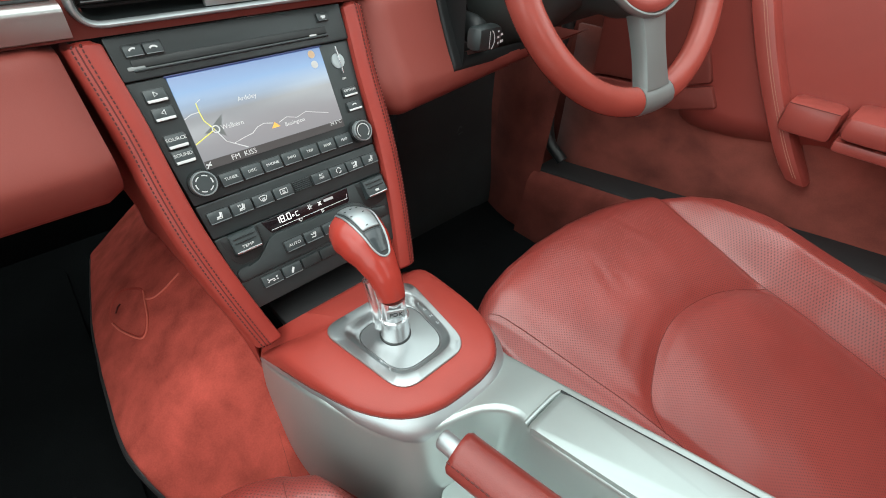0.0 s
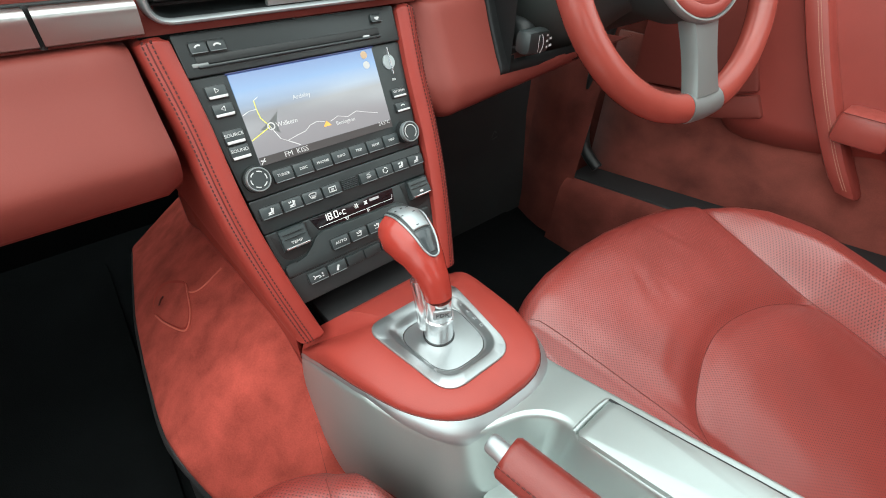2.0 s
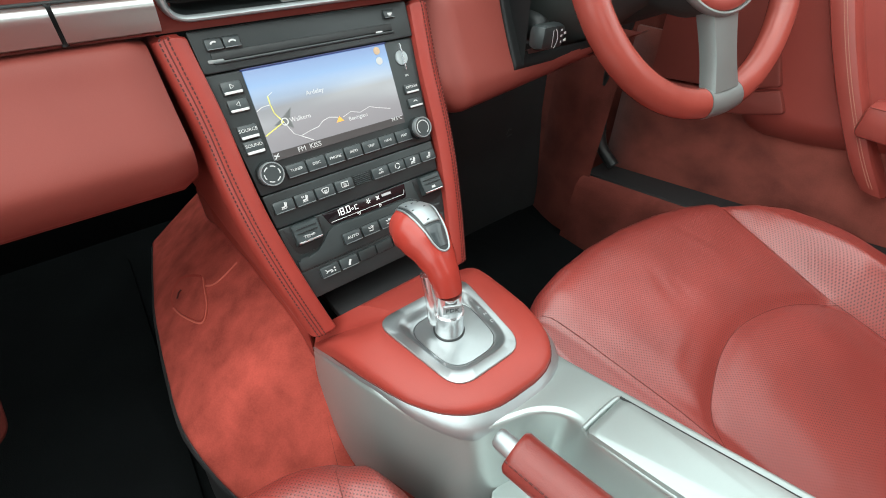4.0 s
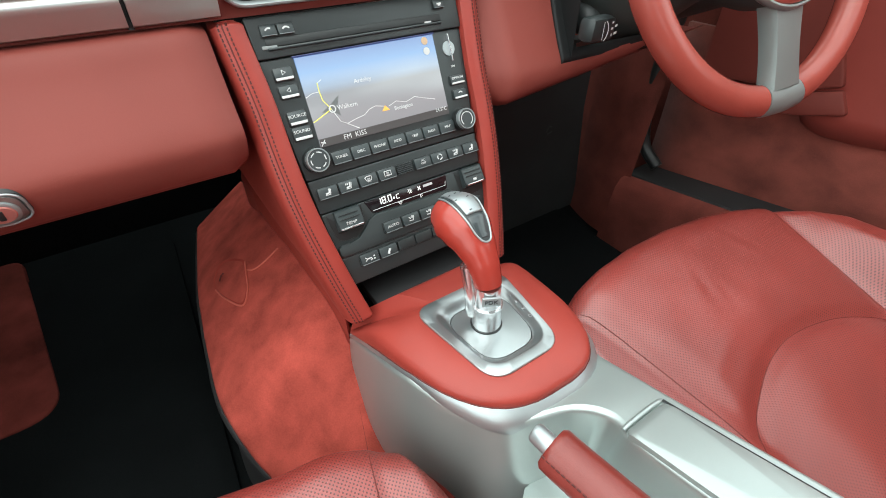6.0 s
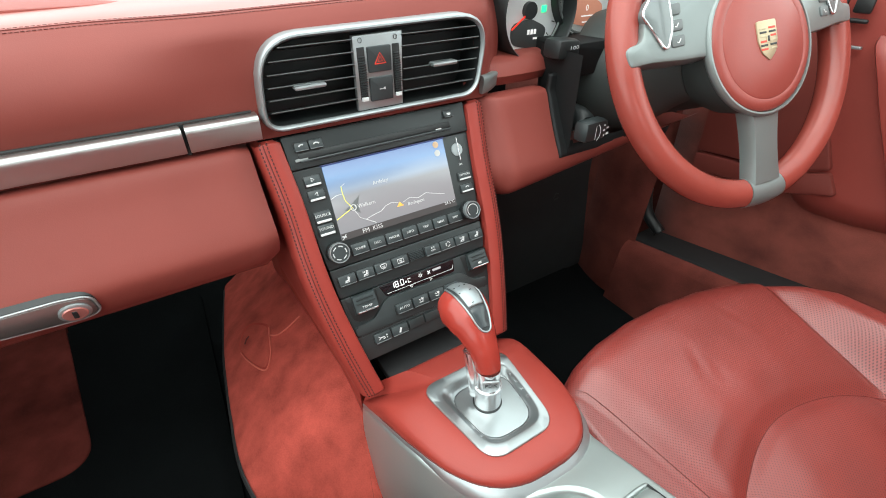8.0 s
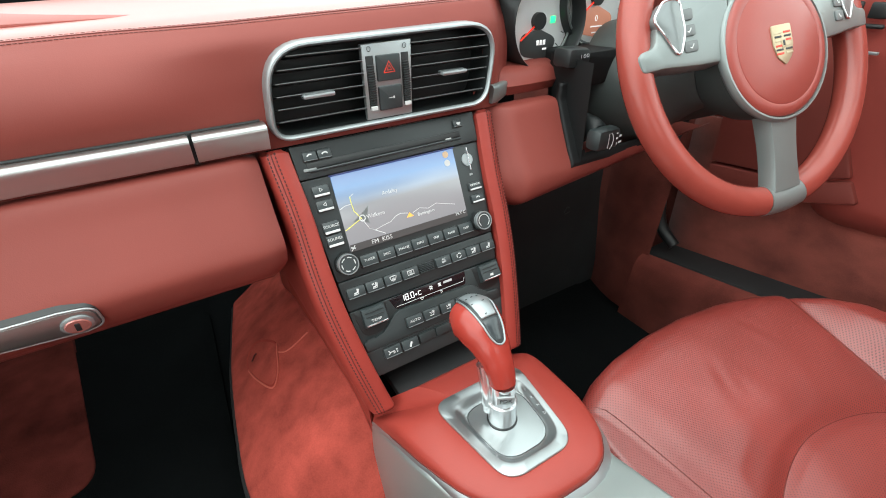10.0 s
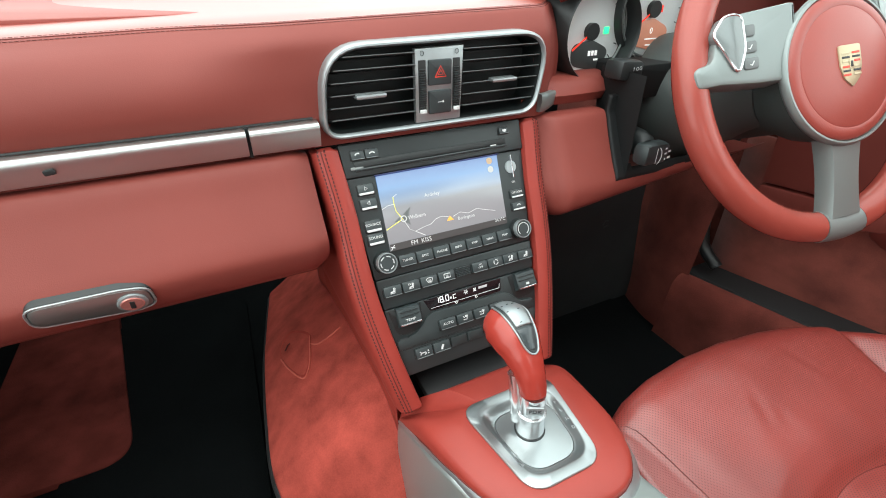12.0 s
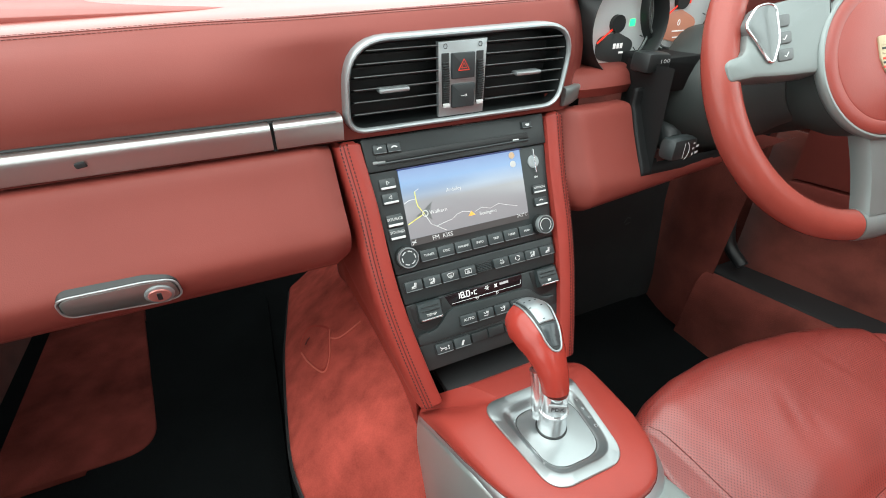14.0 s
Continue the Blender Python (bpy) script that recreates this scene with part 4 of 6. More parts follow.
def resample(pts, n, start):
    """A closed outline as n even points, beginning nearest to start."""
    p = [Vector(v) for v in pts]
    seg = [(p[(i + 1) % len(p)] - p[i]).length for i in range(len(p))]
    total = sum(seg)
    out = []
    i, acc = 0, 0.0
    for k in range(n):
        d = total * k / n
        while acc + seg[i] < d:
            acc += seg[i]
            i += 1
        out.append(p[i].lerp(p[(i + 1) % len(p)], (d - acc) / seg[i] if seg[i] else 0))
    j = min(range(n), key=lambda q: (out[q] - Vector(start)).length)
    return out[j:] + out[:j]


def by_angle(pts, n, c):
    """A closed outline as n points at even angles round c."""
    res = []
    for k in range(n):
        a = 2 * math.pi * k / n + 0.01
        d = Vector((math.cos(a), math.sin(a)))
        best = None
        for i in range(len(pts)):
            p, q = Vector(pts[i - 1]) - Vector(c), Vector(pts[i]) - Vector(c)
            e = q - p
            den = d.x * e.y - d.y * e.x
            if abs(den) < 1e-12:
                continue
            t = (p.x * e.y - p.y * e.x) / den
            s = (p.x * d.y - p.y * d.x) / den
            if t > 0 and -1e-6 <= s <= 1 + 1e-6 and (best is None or t > best):
                best = t
        res.append(Vector(c) + d * best)
    return res


CC = (0.0, -0.205)
N = 96
ro, po = by_angle(ring_out, N, CC), by_angle(plate_out, N, CC)
slide_out = rounded([(-0.0330, -0.1740), (0.0375, -0.1740), (0.0300, -0.2410), (-0.0255, -0.2410)], [0.020, 0.022, 0.024, 0.024], 10)
so = by_angle(slide_out, N, CC)


def edge_z(y):
    """Height of the leather surround's lower edge: it falls towards the dashboard."""
    return lerp_table([(-0.29, 0.4095), (-0.26, 0.4085), (-0.23, 0.4060), (-0.20, 0.4015), (-0.158, 0.3925), (-0.125, 0.3785), (-0.093, 0.3610), (-0.079, 0.3450)], y)


def top_z(y):
    return 0.4215


surround = thing("gear_surround", Matrix(), "glossy red leather surround of the gear selector on the console", "console trim")
rows = []
for f, lift in ((0.0, 0), (0.006, 0.18), (0.02, 0.36), (0.06, 0.52), (0.15, 0.66), (0.35, 0.80), (0.65, 0.93), (0.93, 1.0), (1.0, 0.98)):
    r = []
    for a, b in zip(ro, po):
        wing = 0.85 * smooth01(-0.15, -0.09, a.y) * smooth01(0.06, 0.075, abs(a.x))
        z0 = edge_z(a.y) if abs(a.x) > 0.088 or a.y < -0.125 else 0.406 - 0.036 * smooth01(0.062, 0.085, abs(a.x))
        r.append((a.lerp(b, f).x, a.lerp(b, f).y, z0 + (top_z(b.y) - z0) * (lift + (f - lift) * wing)))
    rows.append(r)
rows.append([(b.x, b.y, top_z(b.y) - 0.010) for b in po])
part("leather_cover", grid(rows, True), leather_bright, surround)
rows = []
for f, dz in ((-0.15, 0.001), (0.04, 0.0006), (0.12, -0.0002), (0.40, -0.0018), (0.75, -0.0055), (1.0, -0.0095), (1.03, -0.020)):
    r = []
    for a in ro:
        rear = smooth01(-0.195, -0.285, a.y)
        d = (0.0012 + 0.0108 * rear * (1 - 0.55 * smooth01(-0.035, -0.070, a.x) - 0.25 * smooth01(0.02, 0.05, a.x))) * f
        n = (a - Vector(CC)).normalized()
        r.append((a.x + n.x * d, a.y + n.y * d, edge_z(a.y) + dz * (0.3 + 0.7 * rear)))
    rows.append(r)
part("silver_edge", grid(rows, True), satin, surround, "bright silver lower edge")
part("edge_gap", tube([(a.x, a.y, edge_z(a.y) + 0.0008) for a in ro if a.y < -0.13], 0.0008, 6), seam_mat, surround)
plate_metal = mat("brushed_plate", (0.37, 0.405, 0.41), 0.30, 0.85, grain=0.03, scale=1500, spots=0.05, spot_scale=25, vary=0.08)
selector = thing("selector_plate", Matrix(), "brushed aluminium selector plate with gear letters", "selector plate")
def between(f):
    """From the slider's edge (0) to the plate's rim (1)."""
    return [b.lerp(a, f) for a, b in zip(po, so)]


rows = [[(p.x, p.y, z) for p in between(f)] for f, z in ((1.0, 0.4165), (1.0, 0.4226), (0.96, 0.4233), (0.50, 0.4233), (0.45, 0.4230), (0.39, 0.4221), (0.27, 0.4192), (0.15, 0.4167), (0.07, 0.4157), (0.012, 0.4155), (0.008, 0.4110))]
part("frame", grid(rows, True), plate_metal, selector)
rows = [[(CC[0] + (p.x - CC[0]) * k, CC[1] + (p.y - CC[1]) * k, z) for p in so] for k, z in ((0.996, 0.4100), (0.994, 0.4148), (0.984, 0.4155), (0.6, 0.4160), (0.3, 0.4164), (0.05, 0.4166))]
part("slider", grid(rows, True, False), plate_metal, selector, "smooth aluminium slider plate")
part("slider_gap", grid([[(CC[0] + (p.x - CC[0]) * k, CC[1] + (p.y - CC[1]) * k, 0.4112) for p in so] for k in (0.96, 1.04)], True), deep_black, selector)
for i, s in enumerate("PRND"):
    lettering("lettering", s, (0.0375 - 0.0008 * i, -0.190 - i * 0.0105, 0.4236), 0.0050, mat("grey_mark", (0.34, 0.36, 0.37), 0.5) if i == 0 else bpy.data.materials["grey_mark"], selector, pose(0, 0, 0, -90, 0, 0))
for k, s in enumerate("MP"):
    lettering("lettering", s, (-0.032, -0.222 - k * 0.012, 0.4236), 0.0050, bpy.data.materials["grey_mark"], selector, pose(0, 0, 0, -90, 0, 0))

# gear lever
lever = thing("gear_lever", Matrix(), "red leather gear lever with silver cap and chrome shaft", "gear lever")
spine = spline([(0, -0.1978, 0.4645), (0, -0.1945, 0.4735), (0, -0.1880, 0.4840), (0, -0.1770, 0.4950), (0, -0.1645, 0.5030), (0, -0.1520, 0.5075), (0, -0.1390, 0.5065), (0, -0.1295, 0.5035)], 5)
radii = [(0.0122, 0.0125), (0.0132, 0.0132), (0.0148, 0.0146), (0.0186, 0.0174), (0.0232, 0.0212), (0.0252, 0.0226), (0.0215, 0.0190), (0.0030, 0.0030)]


def knob_radius(t):
    f = t * (len(radii) - 1)
    i = min(int(f), len(radii) - 2)
    s = f - i
    s = s * s * (3 - 2 * s) * 0.5 + s * 0.5
    return radii[i][0] + (radii[i + 1][0] - radii[i][0]) * s, radii[i][1] + (radii[i + 1][1] - radii[i][1]) * s


def knob_skin(a0, a1, t0, t1, na, grow):
    rows = []
    m = len(spine)
    for i in range(m):
        t = i / (m - 1)
        if t < t0 or t > t1:
            continue
        d = (spine[min(i + 1, m - 1)] - spine[max(i - 1, 0)]).normalized()
        side = Vector((1, 0, 0))
        up = side.cross(d).normalized()
        rx, rz = knob_radius(t)
        rows.append([spine[i] + side * (rx + grow) * math.sin(a) + up * (rz + grow) * math.cos(a) for a in (radians(a0 + (a1 - a0) * k / na) for k in range(na + 1))])
    return rows


up_sign = 180 if (Vector((1, 0, 0)).cross(spine[6] - spine[5])).z < 0 else 0
part("grip", grid([r[:-1] for r in knob_skin(0, 360, 0, 1, 40, 0)], True, True), gloss_red, lever, "smooth red leather grip")
def knob_point(a, t, grow):
    """On the knob's skin: degrees from its top, share of its length."""
    f = t * (len(spine) - 1)
    i = min(int(f), len(spine) - 2)
    c = spine[i].lerp(spine[i + 1], f - i)
    d = (spine[min(i + 2, len(spine) - 1)] - spine[max(i - 1, 0)]).normalized()
    up = Vector((1, 0, 0)).cross(d).normalized() * (-1 if up_sign else 1)
    rx, rz = knob_radius(t)
    return c + Vector((1, 0, 0)) * (rx + grow) * math.sin(radians(a + 7)) + up * (rz + grow) * math.cos(radians(a + 7))


def cap_half(t):
    """Half the cap's angle: a tongue with a round lower end."""
    u = min(1.0, max(0.0, (t - 0.40) / 0.10))
    return (24 + 10 * smooth01(0.42, 0.85, t)) * math.sqrt(1 - (1 - u) ** 2)


def tongue(t0, t1, k, grow, n=18):
    return [[knob_point(cap_half(t0 + (t1 - t0) * j / n) * k * (i / 6 - 1), t0 + (t1 - t0) * j / n, grow) for i in range(13)] for j in range(n + 1)]


part("cap_bed", grid(tongue(0.40, 0.975, 1.0, 0.0004, 40)), panel_black, lever, "black bed of the cap")
cap = part("cap", grid(tongue(0.60, 0.97, 0.74, 0.0016)), satin, lever, "silver cap with gear pattern")
cap.modifiers.new("thickness", "SOLIDIFY").thickness = 0.002
win = part("release_window", grid(tongue(0.43, 0.590, 0.84, 0.0008)), mat("grey_glass", (0.05, 0.06, 0.064), 0.12, grain=0.02), lever, "dark glossy release window")
win.modifiers.new("thickness", "SOLIDIFY").thickness = 0.0012
ts = [0.97 - 0.57 * math.sin(math.pi / 2 * j / 30) for j in range(31)]
loop = [knob_point(-cap_half(t), t, 0.0008) for t in ts] + [knob_point(cap_half(t), t, 0.0008) for t in reversed(ts[:-1])]
part("cap_frame", tube(loop, 0.0009, 8), satin, lever, "silver frame round the cap")
for k, (dx, i) in enumerate(((-0.006, 27), (0, 27), (0.006, 27), (-0.006, 25), (0.006, 25), (0.0, 22))):
    i = min(i, len(spine) - 1)
    rx, rz = knob_radius(i / (len(spine) - 1))
    d = (spine[min(i + 1, len(spine) - 1)] - spine[i - 1]).normalized()
    nrm = Vector((1, 0, 0)).cross(d).normalized() * (-1 if up_sign else 1)
    c = spine[i] + nrm * (rz + 0.0021) + Vector((dx, 0, 0)) - nrm * abs(dx) * 0.12
    box("gear_mark", c, (0.0021, 0.0006, 0.0004), deep_black, lever, 0, m=nrm.to_track_quat("Z", "Y").to_matrix().to_4x4())
part("shaft", tube([(0, -0.2000, 0.409), (0, -0.1998, 0.428), (0, -0.1993, 0.440), (0, -0.1988, 0.452), (0, -0.1982, 0.464)], [0.0142, 0.0138, 0.0126, 0.0120, 0.0118], 28), chrome, lever, "polished chrome shaft")
part("collar", tube([(0, -0.1994, 0.4385), (0, -0.1992, 0.4415)], 0.0142, 28), chrome, lever)
part("shaft_gap", tube([(0, -0.2000, 0.4140), (0, -0.2000, 0.4171)], 0.0151, 28), deep_black, lever, "dark gap round the shaft")
part("shaft_rail", tube(spline([(-0.0085, -0.1905, 0.427), (-0.0092, -0.1880, 0.450), (-0.0100, -0.1810, 0.480)], 4), 0.0074, 14), chrome, lever, "slim chrome rail in front of the shaft")
box("badge", (-0.0060, -0.2105, 0.4560), (0.0160, 0.0024, 0.0098), satin, lever, 0.0006, "small silver badge plate", m=pose(0, 0, 0, 0, 0, -27))
lettering("lettering", "PDK", (-0.0066, -0.2118, 0.4560), 0.0064, deep_black, lever, pose(0, 0, 0, 0, 0, -27), wide=1.0)


# silver tunnel cover
def tunnel_top(y):
    pts = [(-0.05, 0.328), (-0.08, 0.344), (-0.105, 0.3615), (-0.15, 0.3815), (-0.20, 0.3945), (-0.25, 0.3965), (-0.28, 0.4000), (-0.345, 0.4185), (-0.40, 0.434), (-0.45, 0.449), (-0.55, 0.476), (-0.80, 0.51)]
    for (a, b), (c, d) in zip(pts, pts[1:]):
        if c <= y <= a:
            return b + (d - b) * (y - a) / (c - a)
    return pts[0][1] if y > pts[0][0] else pts[-1][1]


SHOULDER = [(-0.0940, -0.078), (-0.0975, -0.093), (-0.0965, -0.125), (-0.0938, -0.158), (-0.0895, -0.188), (-0.0835, -0.213), (-0.0775, -0.232), (-0.0710, -0.2480), (-0.0640, -0.2620), (-0.0560, -0.2745), (-0.0475, -0.2835), (-0.0380, -0.2905), (-0.0290, -0.2950), (-0.0200, -0.2985), (-0.0110, -0.3018), (-0.0020, -0.3055), (0.0060, -0.3102), (0.0130, -0.3165), (0.0180, -0.3240), (0.0205, -0.3325), (0.0190, -0.3420), (0.0140, -0.3560), (0.0125, -0.40), (0.0125, -0.50), (0.0125, -0.76)]
console = thing("center_console", Matrix(), "silver painted tunnel console between the seats", "console")
edge = spline([(x, y, 0) for x, y in SHOULDER], 5)
rows, deck = [], []
for i, p in enumerate(edge):
    t = (edge[min(i + 1, len(edge) - 1)] - edge[max(i - 1, 0)]).normalized()
    n = Vector((t.y, -t.x, 0))
    z = tunnel_top(p.y)
    wall = smooth01(-0.262, -0.290, p.y)
    inner = smooth01(-0.300, -0.325, p.y)
    slope = 0.014 + 0.022 * wall - 0.030 * inner
    slope *= 0.25 + 0.75 * smooth01(-0.078, -0.17, p.y)
    deep = lerp_table([(-0.32, 0.075), (-0.30, 0.16), (-0.19, 0.16), (-0.135, 0.115), (-0.095, 0.080), (-0.078, 0.045)], p.y)
    r = []
    for out, down in ((-0.0060, 0.0), (-0.0036, 0.0003), (-0.0018, 0.0011), (-0.0006, 0.0025), (0.0, 0.0045), (0.05, 0.08), (0.14, 0.18), (0.30, 0.30), (0.52, 0.46), (0.78, 0.64), (1.0, 0.82), (1.1, 1.0)):
        d = out if out <= 0 else out * slope
        q = p + n * d
        r.append((q.x, q.y, z - (down if out <= 0 else max(0.006, down * deep))))
    rows.append(r)
    x0, y0 = r[0][0], r[0][1]
    side = 0.085 - 0.0150 * smooth01(-0.22, -0.285, p.y)
    deck.append([(x0 + (side - x0) * k / 24, y0 + (p.y - y0) * k / 24, z) for k in range(25)] + [(side + a, p.y, z - b) for a, b in ((0.0015, 0.0008), (0.0030, 0.003), (0.0037, 0.010), (0.005, 0.06), (0.006, 0.22))])
part("side_wall", grid(rows), silver, console, "silver side and hand brake recess wall")
part("body", grid(deck), silver, console)
part("recess_floor", grid([[(x0 + (0.018 - x0) * k / 8, y, tunnel_top(y) - 0.066 - 0.010 * (1 - k / 8)) for k in range(9)] for x0, y in [(-0.04 - 0.064 * smooth01(-0.315, -0.36, y), y) for y in [-0.312 - k * 0.028 for k in range(17)]]]), silver, console)
lid_pts = rounded([(0.0150, -0.3475), (0.0615, -0.3475), (0.0615, -0.62), (0.0118, -0.62)], [0.003, 0.006, 0.004, 0.004], 5)
rows = []
for k, dz in ((1.0, -0.004), (1.0, 0.0022), (0.985, 0.0034), (0.95, 0.0038), (0.0, 0.0042)):
    rows.append([(0.039 + (p.x - 0.039) * k, -0.484 + (p.y + 0.484) * k, tunnel_top(-0.484 + (p.y + 0.484) * k) + dz) for p in resample(lid_pts, 120, (0.0165, -0.3475))])
part("lid", grid(rows, True), silver, console, "flat silver storage lid")
part("lid_gap", tube([(0.0628, y, tunnel_top(y) + 0.0012) for y in [-0.346 - i * 0.007 for i in range(39)]], 0.0011, 6), deep_black, console)
part("lid_rim", tube(spline([(0.0165, -0.3445, tunnel_top(-0.3445) + 0.0005), (0.030, -0.3442, tunnel_top(-0.3442) + 0.0010), (0.050, -0.3442, tunnel_top(-0.3442) + 0.0010), (0.0605, -0.3447, tunnel_top(-0.3447) - 0.0002), (0.0650, -0.3460, tunnel_top(-0.3460) - 0.0022)], 5), 0.0022, 10), silver, console, "rounded silver rim before the lid")

# hand brake
brake = thing("hand_brake", Matrix(), "red leather hand brake lever with silver release button", "hand brake")
ax = [(-0.0425, -0.3265, 0.4290), (-0.0395, -0.345, 0.4275), (-0.0330, -0.40, 0.4310), (-0.0260, -0.46, 0.4390), (-0.0150, -0.56, 0.4530)]
part("grip", tube(spline(ax, 6), [0.0150] + [0.0172] * 23 + [0.0178], 24), mat("brake_grip_leather", (0.20, 0.030, 0.023), 0.30, grain=0.06, scale=900, bump=0.25, spots=0.1, spot_scale=25), brake)
part("release_button", tube([(-0.0448, -0.3115, 0.4300), (-0.0445, -0.3135, 0.4300), (-0.0425, -0.330, 0.4288)], [0.0065, 0.0078, 0.0080], 20), satin, brake, "round silver button")
part("stitching", stitches([(p.x - 0.0150, p.y, p.z + 0.0085) for p in spline(ax, 6)[2:]], 0.0042, 0.0030, 0.0006), thread, brake)


# ---- seats ----
FRONT = [(0.078, -0.262), (0.086, -0.238), (0.098, -0.216), (0.115, -0.197), (0.15, -0.183), (0.20, -0.172), (0.26, -0.167), (0.33, -0.168), (0.40, -0.176), (0.46, -0.190), (0.52, -0.211), (0.555, -0.238), (0.58, -0.285), (0.60, -0.36)]


SIDE = {"front": FRONT, "shift": 0.0, "in": 0.078}
PASSENGER = [(0.086, -0.310), (0.090, -0.290), (0.100, -0.252), (0.117, -0.224), (0.14, -0.209), (0.16, -0.202), (0.18, -0.198), (0.21, -0.195), (0.26, -0.185), (0.33, -0.179)] + FRONT[8:]


INSERT = [(p.x, p.y) for p in spline([(x, y, 0) for x, y in ((0.15, -0.465), (0.166, -0.420), (0.188, -0.396), (0.225, -0.378), (0.275, -0.362), (0.33, -0.357), (0.40, -0.370), (0.46, -0.398), (0.50, -0.432), (0.52, -0.46))], 6)]


def insert_front(x):
    return lerp_table(INSERT, x)


def left_seam(y):
    return lerp_table([(-0.70, 0.19), (-0.436, 0.159), (-0.374, 0.151), (-0.316, 0.140), (-0.267, 0.131), (-0.226, 0.121), (-0.20, 0.108)], y) + SIDE["shift"] + 0.009


def right_seam(y):
    return lerp_table([(-0.70, 0.47), (-0.58, 0.478), (-0.484, 0.486), (-0.411, 0.484), (-0.308, 0.500), (-0.212, 0.517)], y)


def cushion(x, y):
    """Height of the seat cushion."""
    z = 0.376 + 0.25 * (y + 0.205)
    f = lerp_table(SIDE["front"], x)
    ls, rs = left_seam(y), right_seam(y)
    b = smooth01(rs - 0.004, rs + 0.045, x)
    z += 0.055 * b * smooth01(-0.20, -0.42, y) - 0.050 * smooth01(rs + 0.065, rs + 0.12, x)
    l = smooth01(ls + 0.02, ls - 0.015, x)
    z += 0.010 * l * smooth01(-0.22, -0.42, y)
    z -= 0.030 * smooth01(SIDE["in"] + 0.030, SIDE["in"], x)
    z -= 0.0045 * smooth01(ls + 0.003, ls - 0.010, x)
    # pillowed panels with sunk seams
    for d, depth, wd in ((abs(x - rs), 0.0045, 0.012), (abs(x - ls), 0.0016, 0.007)):
        z -= depth * math.exp(-(d / wd) ** 2)
    if ls < x < rs:
        d = y - insert_front(x)
        fade = smooth01(ls, ls + 0.045, x) * smooth01(rs, rs - 0.014, x)
        z -= fade * 0.0060 * math.exp(-(d / 0.010) ** 2)
        z += 0.007 * smooth01(0.0, 0.06, -d) * smooth01(ls, ls + 0.09, x) * smooth01(rs, rs - 0.09, x)
        z += fade * 0.006 * smooth01(0.0, 0.05, d)
    t = max(0.0, 1 - (f - y) / 0.045)
    if t > 0:
        z -= 0.040 * (1 - math.sqrt(max(0, 1 - min(1, t) ** 2.2)))
    # creases of a seat in use
    for cx, cy, ang, ln, dp in ((0.285, -0.262, 62, 0.020, 0.0010), (0.30, -0.285, 70, 0.016, 0.0007), (0.22, -0.345, 20, 0.03, 0.0012), (0.40, -0.245, 110, 0.03, 0.0010)):
        a, b = x - cx, y - cy
        u = a * math.cos(radians(ang)) + b * math.sin(radians(ang))
        v = -a * math.sin(radians(ang)) + b * math.cos(radians(ang))
        z -= 0.6 * dp * math.exp(-(u / ln) ** 2) * (math.exp(-(v / 0.006) ** 2) - 0.6 * math.exp(-((v - 0.011) / 0.007) ** 2))
    z += 0.0012 * noise.noise(Vector((x * 22, y * 22, 0.3)))
    return z


def seat(s, label):
    ob = thing("seat", Matrix(), label, "car seat", "front seats")
    def row_y(x, k, n, rear):
        f = lerp_table(SIDE["front"], x)
        m = min(f - 0.02, insert_front(min(max(x, 0.165), 0.50)))
        return m + (-0.82 - m) * k / n if rear else f + (m - f) * (k / n) ** 1.4

    def patch(a0, a1, nx, rear, ny):
        """A panel between two seams, from the front edge or from the insert's seam back."""
        out = []
        for j in range(ny + 1):
            r = []
            for i in range(nx + 1):
                x = 0.35
                y = -0.3
                for _ in range(4):
                    lo, hi = a0(y), a1(y)
                    x = lo + (hi - lo) * i / nx
                    y = row_y(x, j, ny, rear)
                r.append((s * x, y, cushion(x, y)))
            out.append(r)
        return out
    ends = (lambda y: SIDE["in"]), left_seam, right_seam, (lambda y: 0.622)
    for name, a, b, nx in (("inner_bolster", ends[0], ends[1], 26), ("outer_bolster", ends[2], ends[3], 34)):
        part(name, grid(patch(a, b, nx, False, 50) + patch(a, b, nx, True, 70)[1:]), leather_perf, ob)
    part("front_panel", grid(patch(ends[1], ends[2], 80, False, 50)), leather_perf, ob)
    part("insert", grid(patch(ends[1], ends[2], 80, True, 80)), leather_perf, ob)
    # skirt under the front edge
    rim = [(x, lerp_table(SIDE["front"], x)) for x in [SIDE["in"] + i * (0.622 - SIDE["in"]) / 60 for i in range(61)]]
    rim = [(SIDE["in"], -0.82 + i * (0.82 + rim[0][1] - 0.01) / 30) for i in range(30)] + rim
    part("valance", grid([[(s * (x + dx), y + dy, (cushion(x, y) if k == 0 else 0.0) + z) for x, y in rim] for k, (dx, dy, z) in enumerate(((0, 0, 0.0005), (-0.001, 0.002, 0.322), (0.004, -0.02, 0.24), (0.012, -0.06, FLOOR + 0.01)))]), leather, ob)
    seams = [[(left_seam(y), y) for y in [-0.205 - i * 0.01 for i in range(50)]], [(right_seam(y), y) for y in [-0.205 - i * 0.01 for i in range(50)]], [(x, insert_front(x)) for x in [0.165 + i * 0.0065 for i in range(50)]]]
    for sm in seams:
        sm = [(x, y) for x, y in sm if y < lerp_table(SIDE["front"], x) - 0.012]
        part("seam", tube([(s * x, y, cushion(x, y) - 0.0002) for x, y in sm], 0.0007, 6), seam_mat, ob)
    return ob


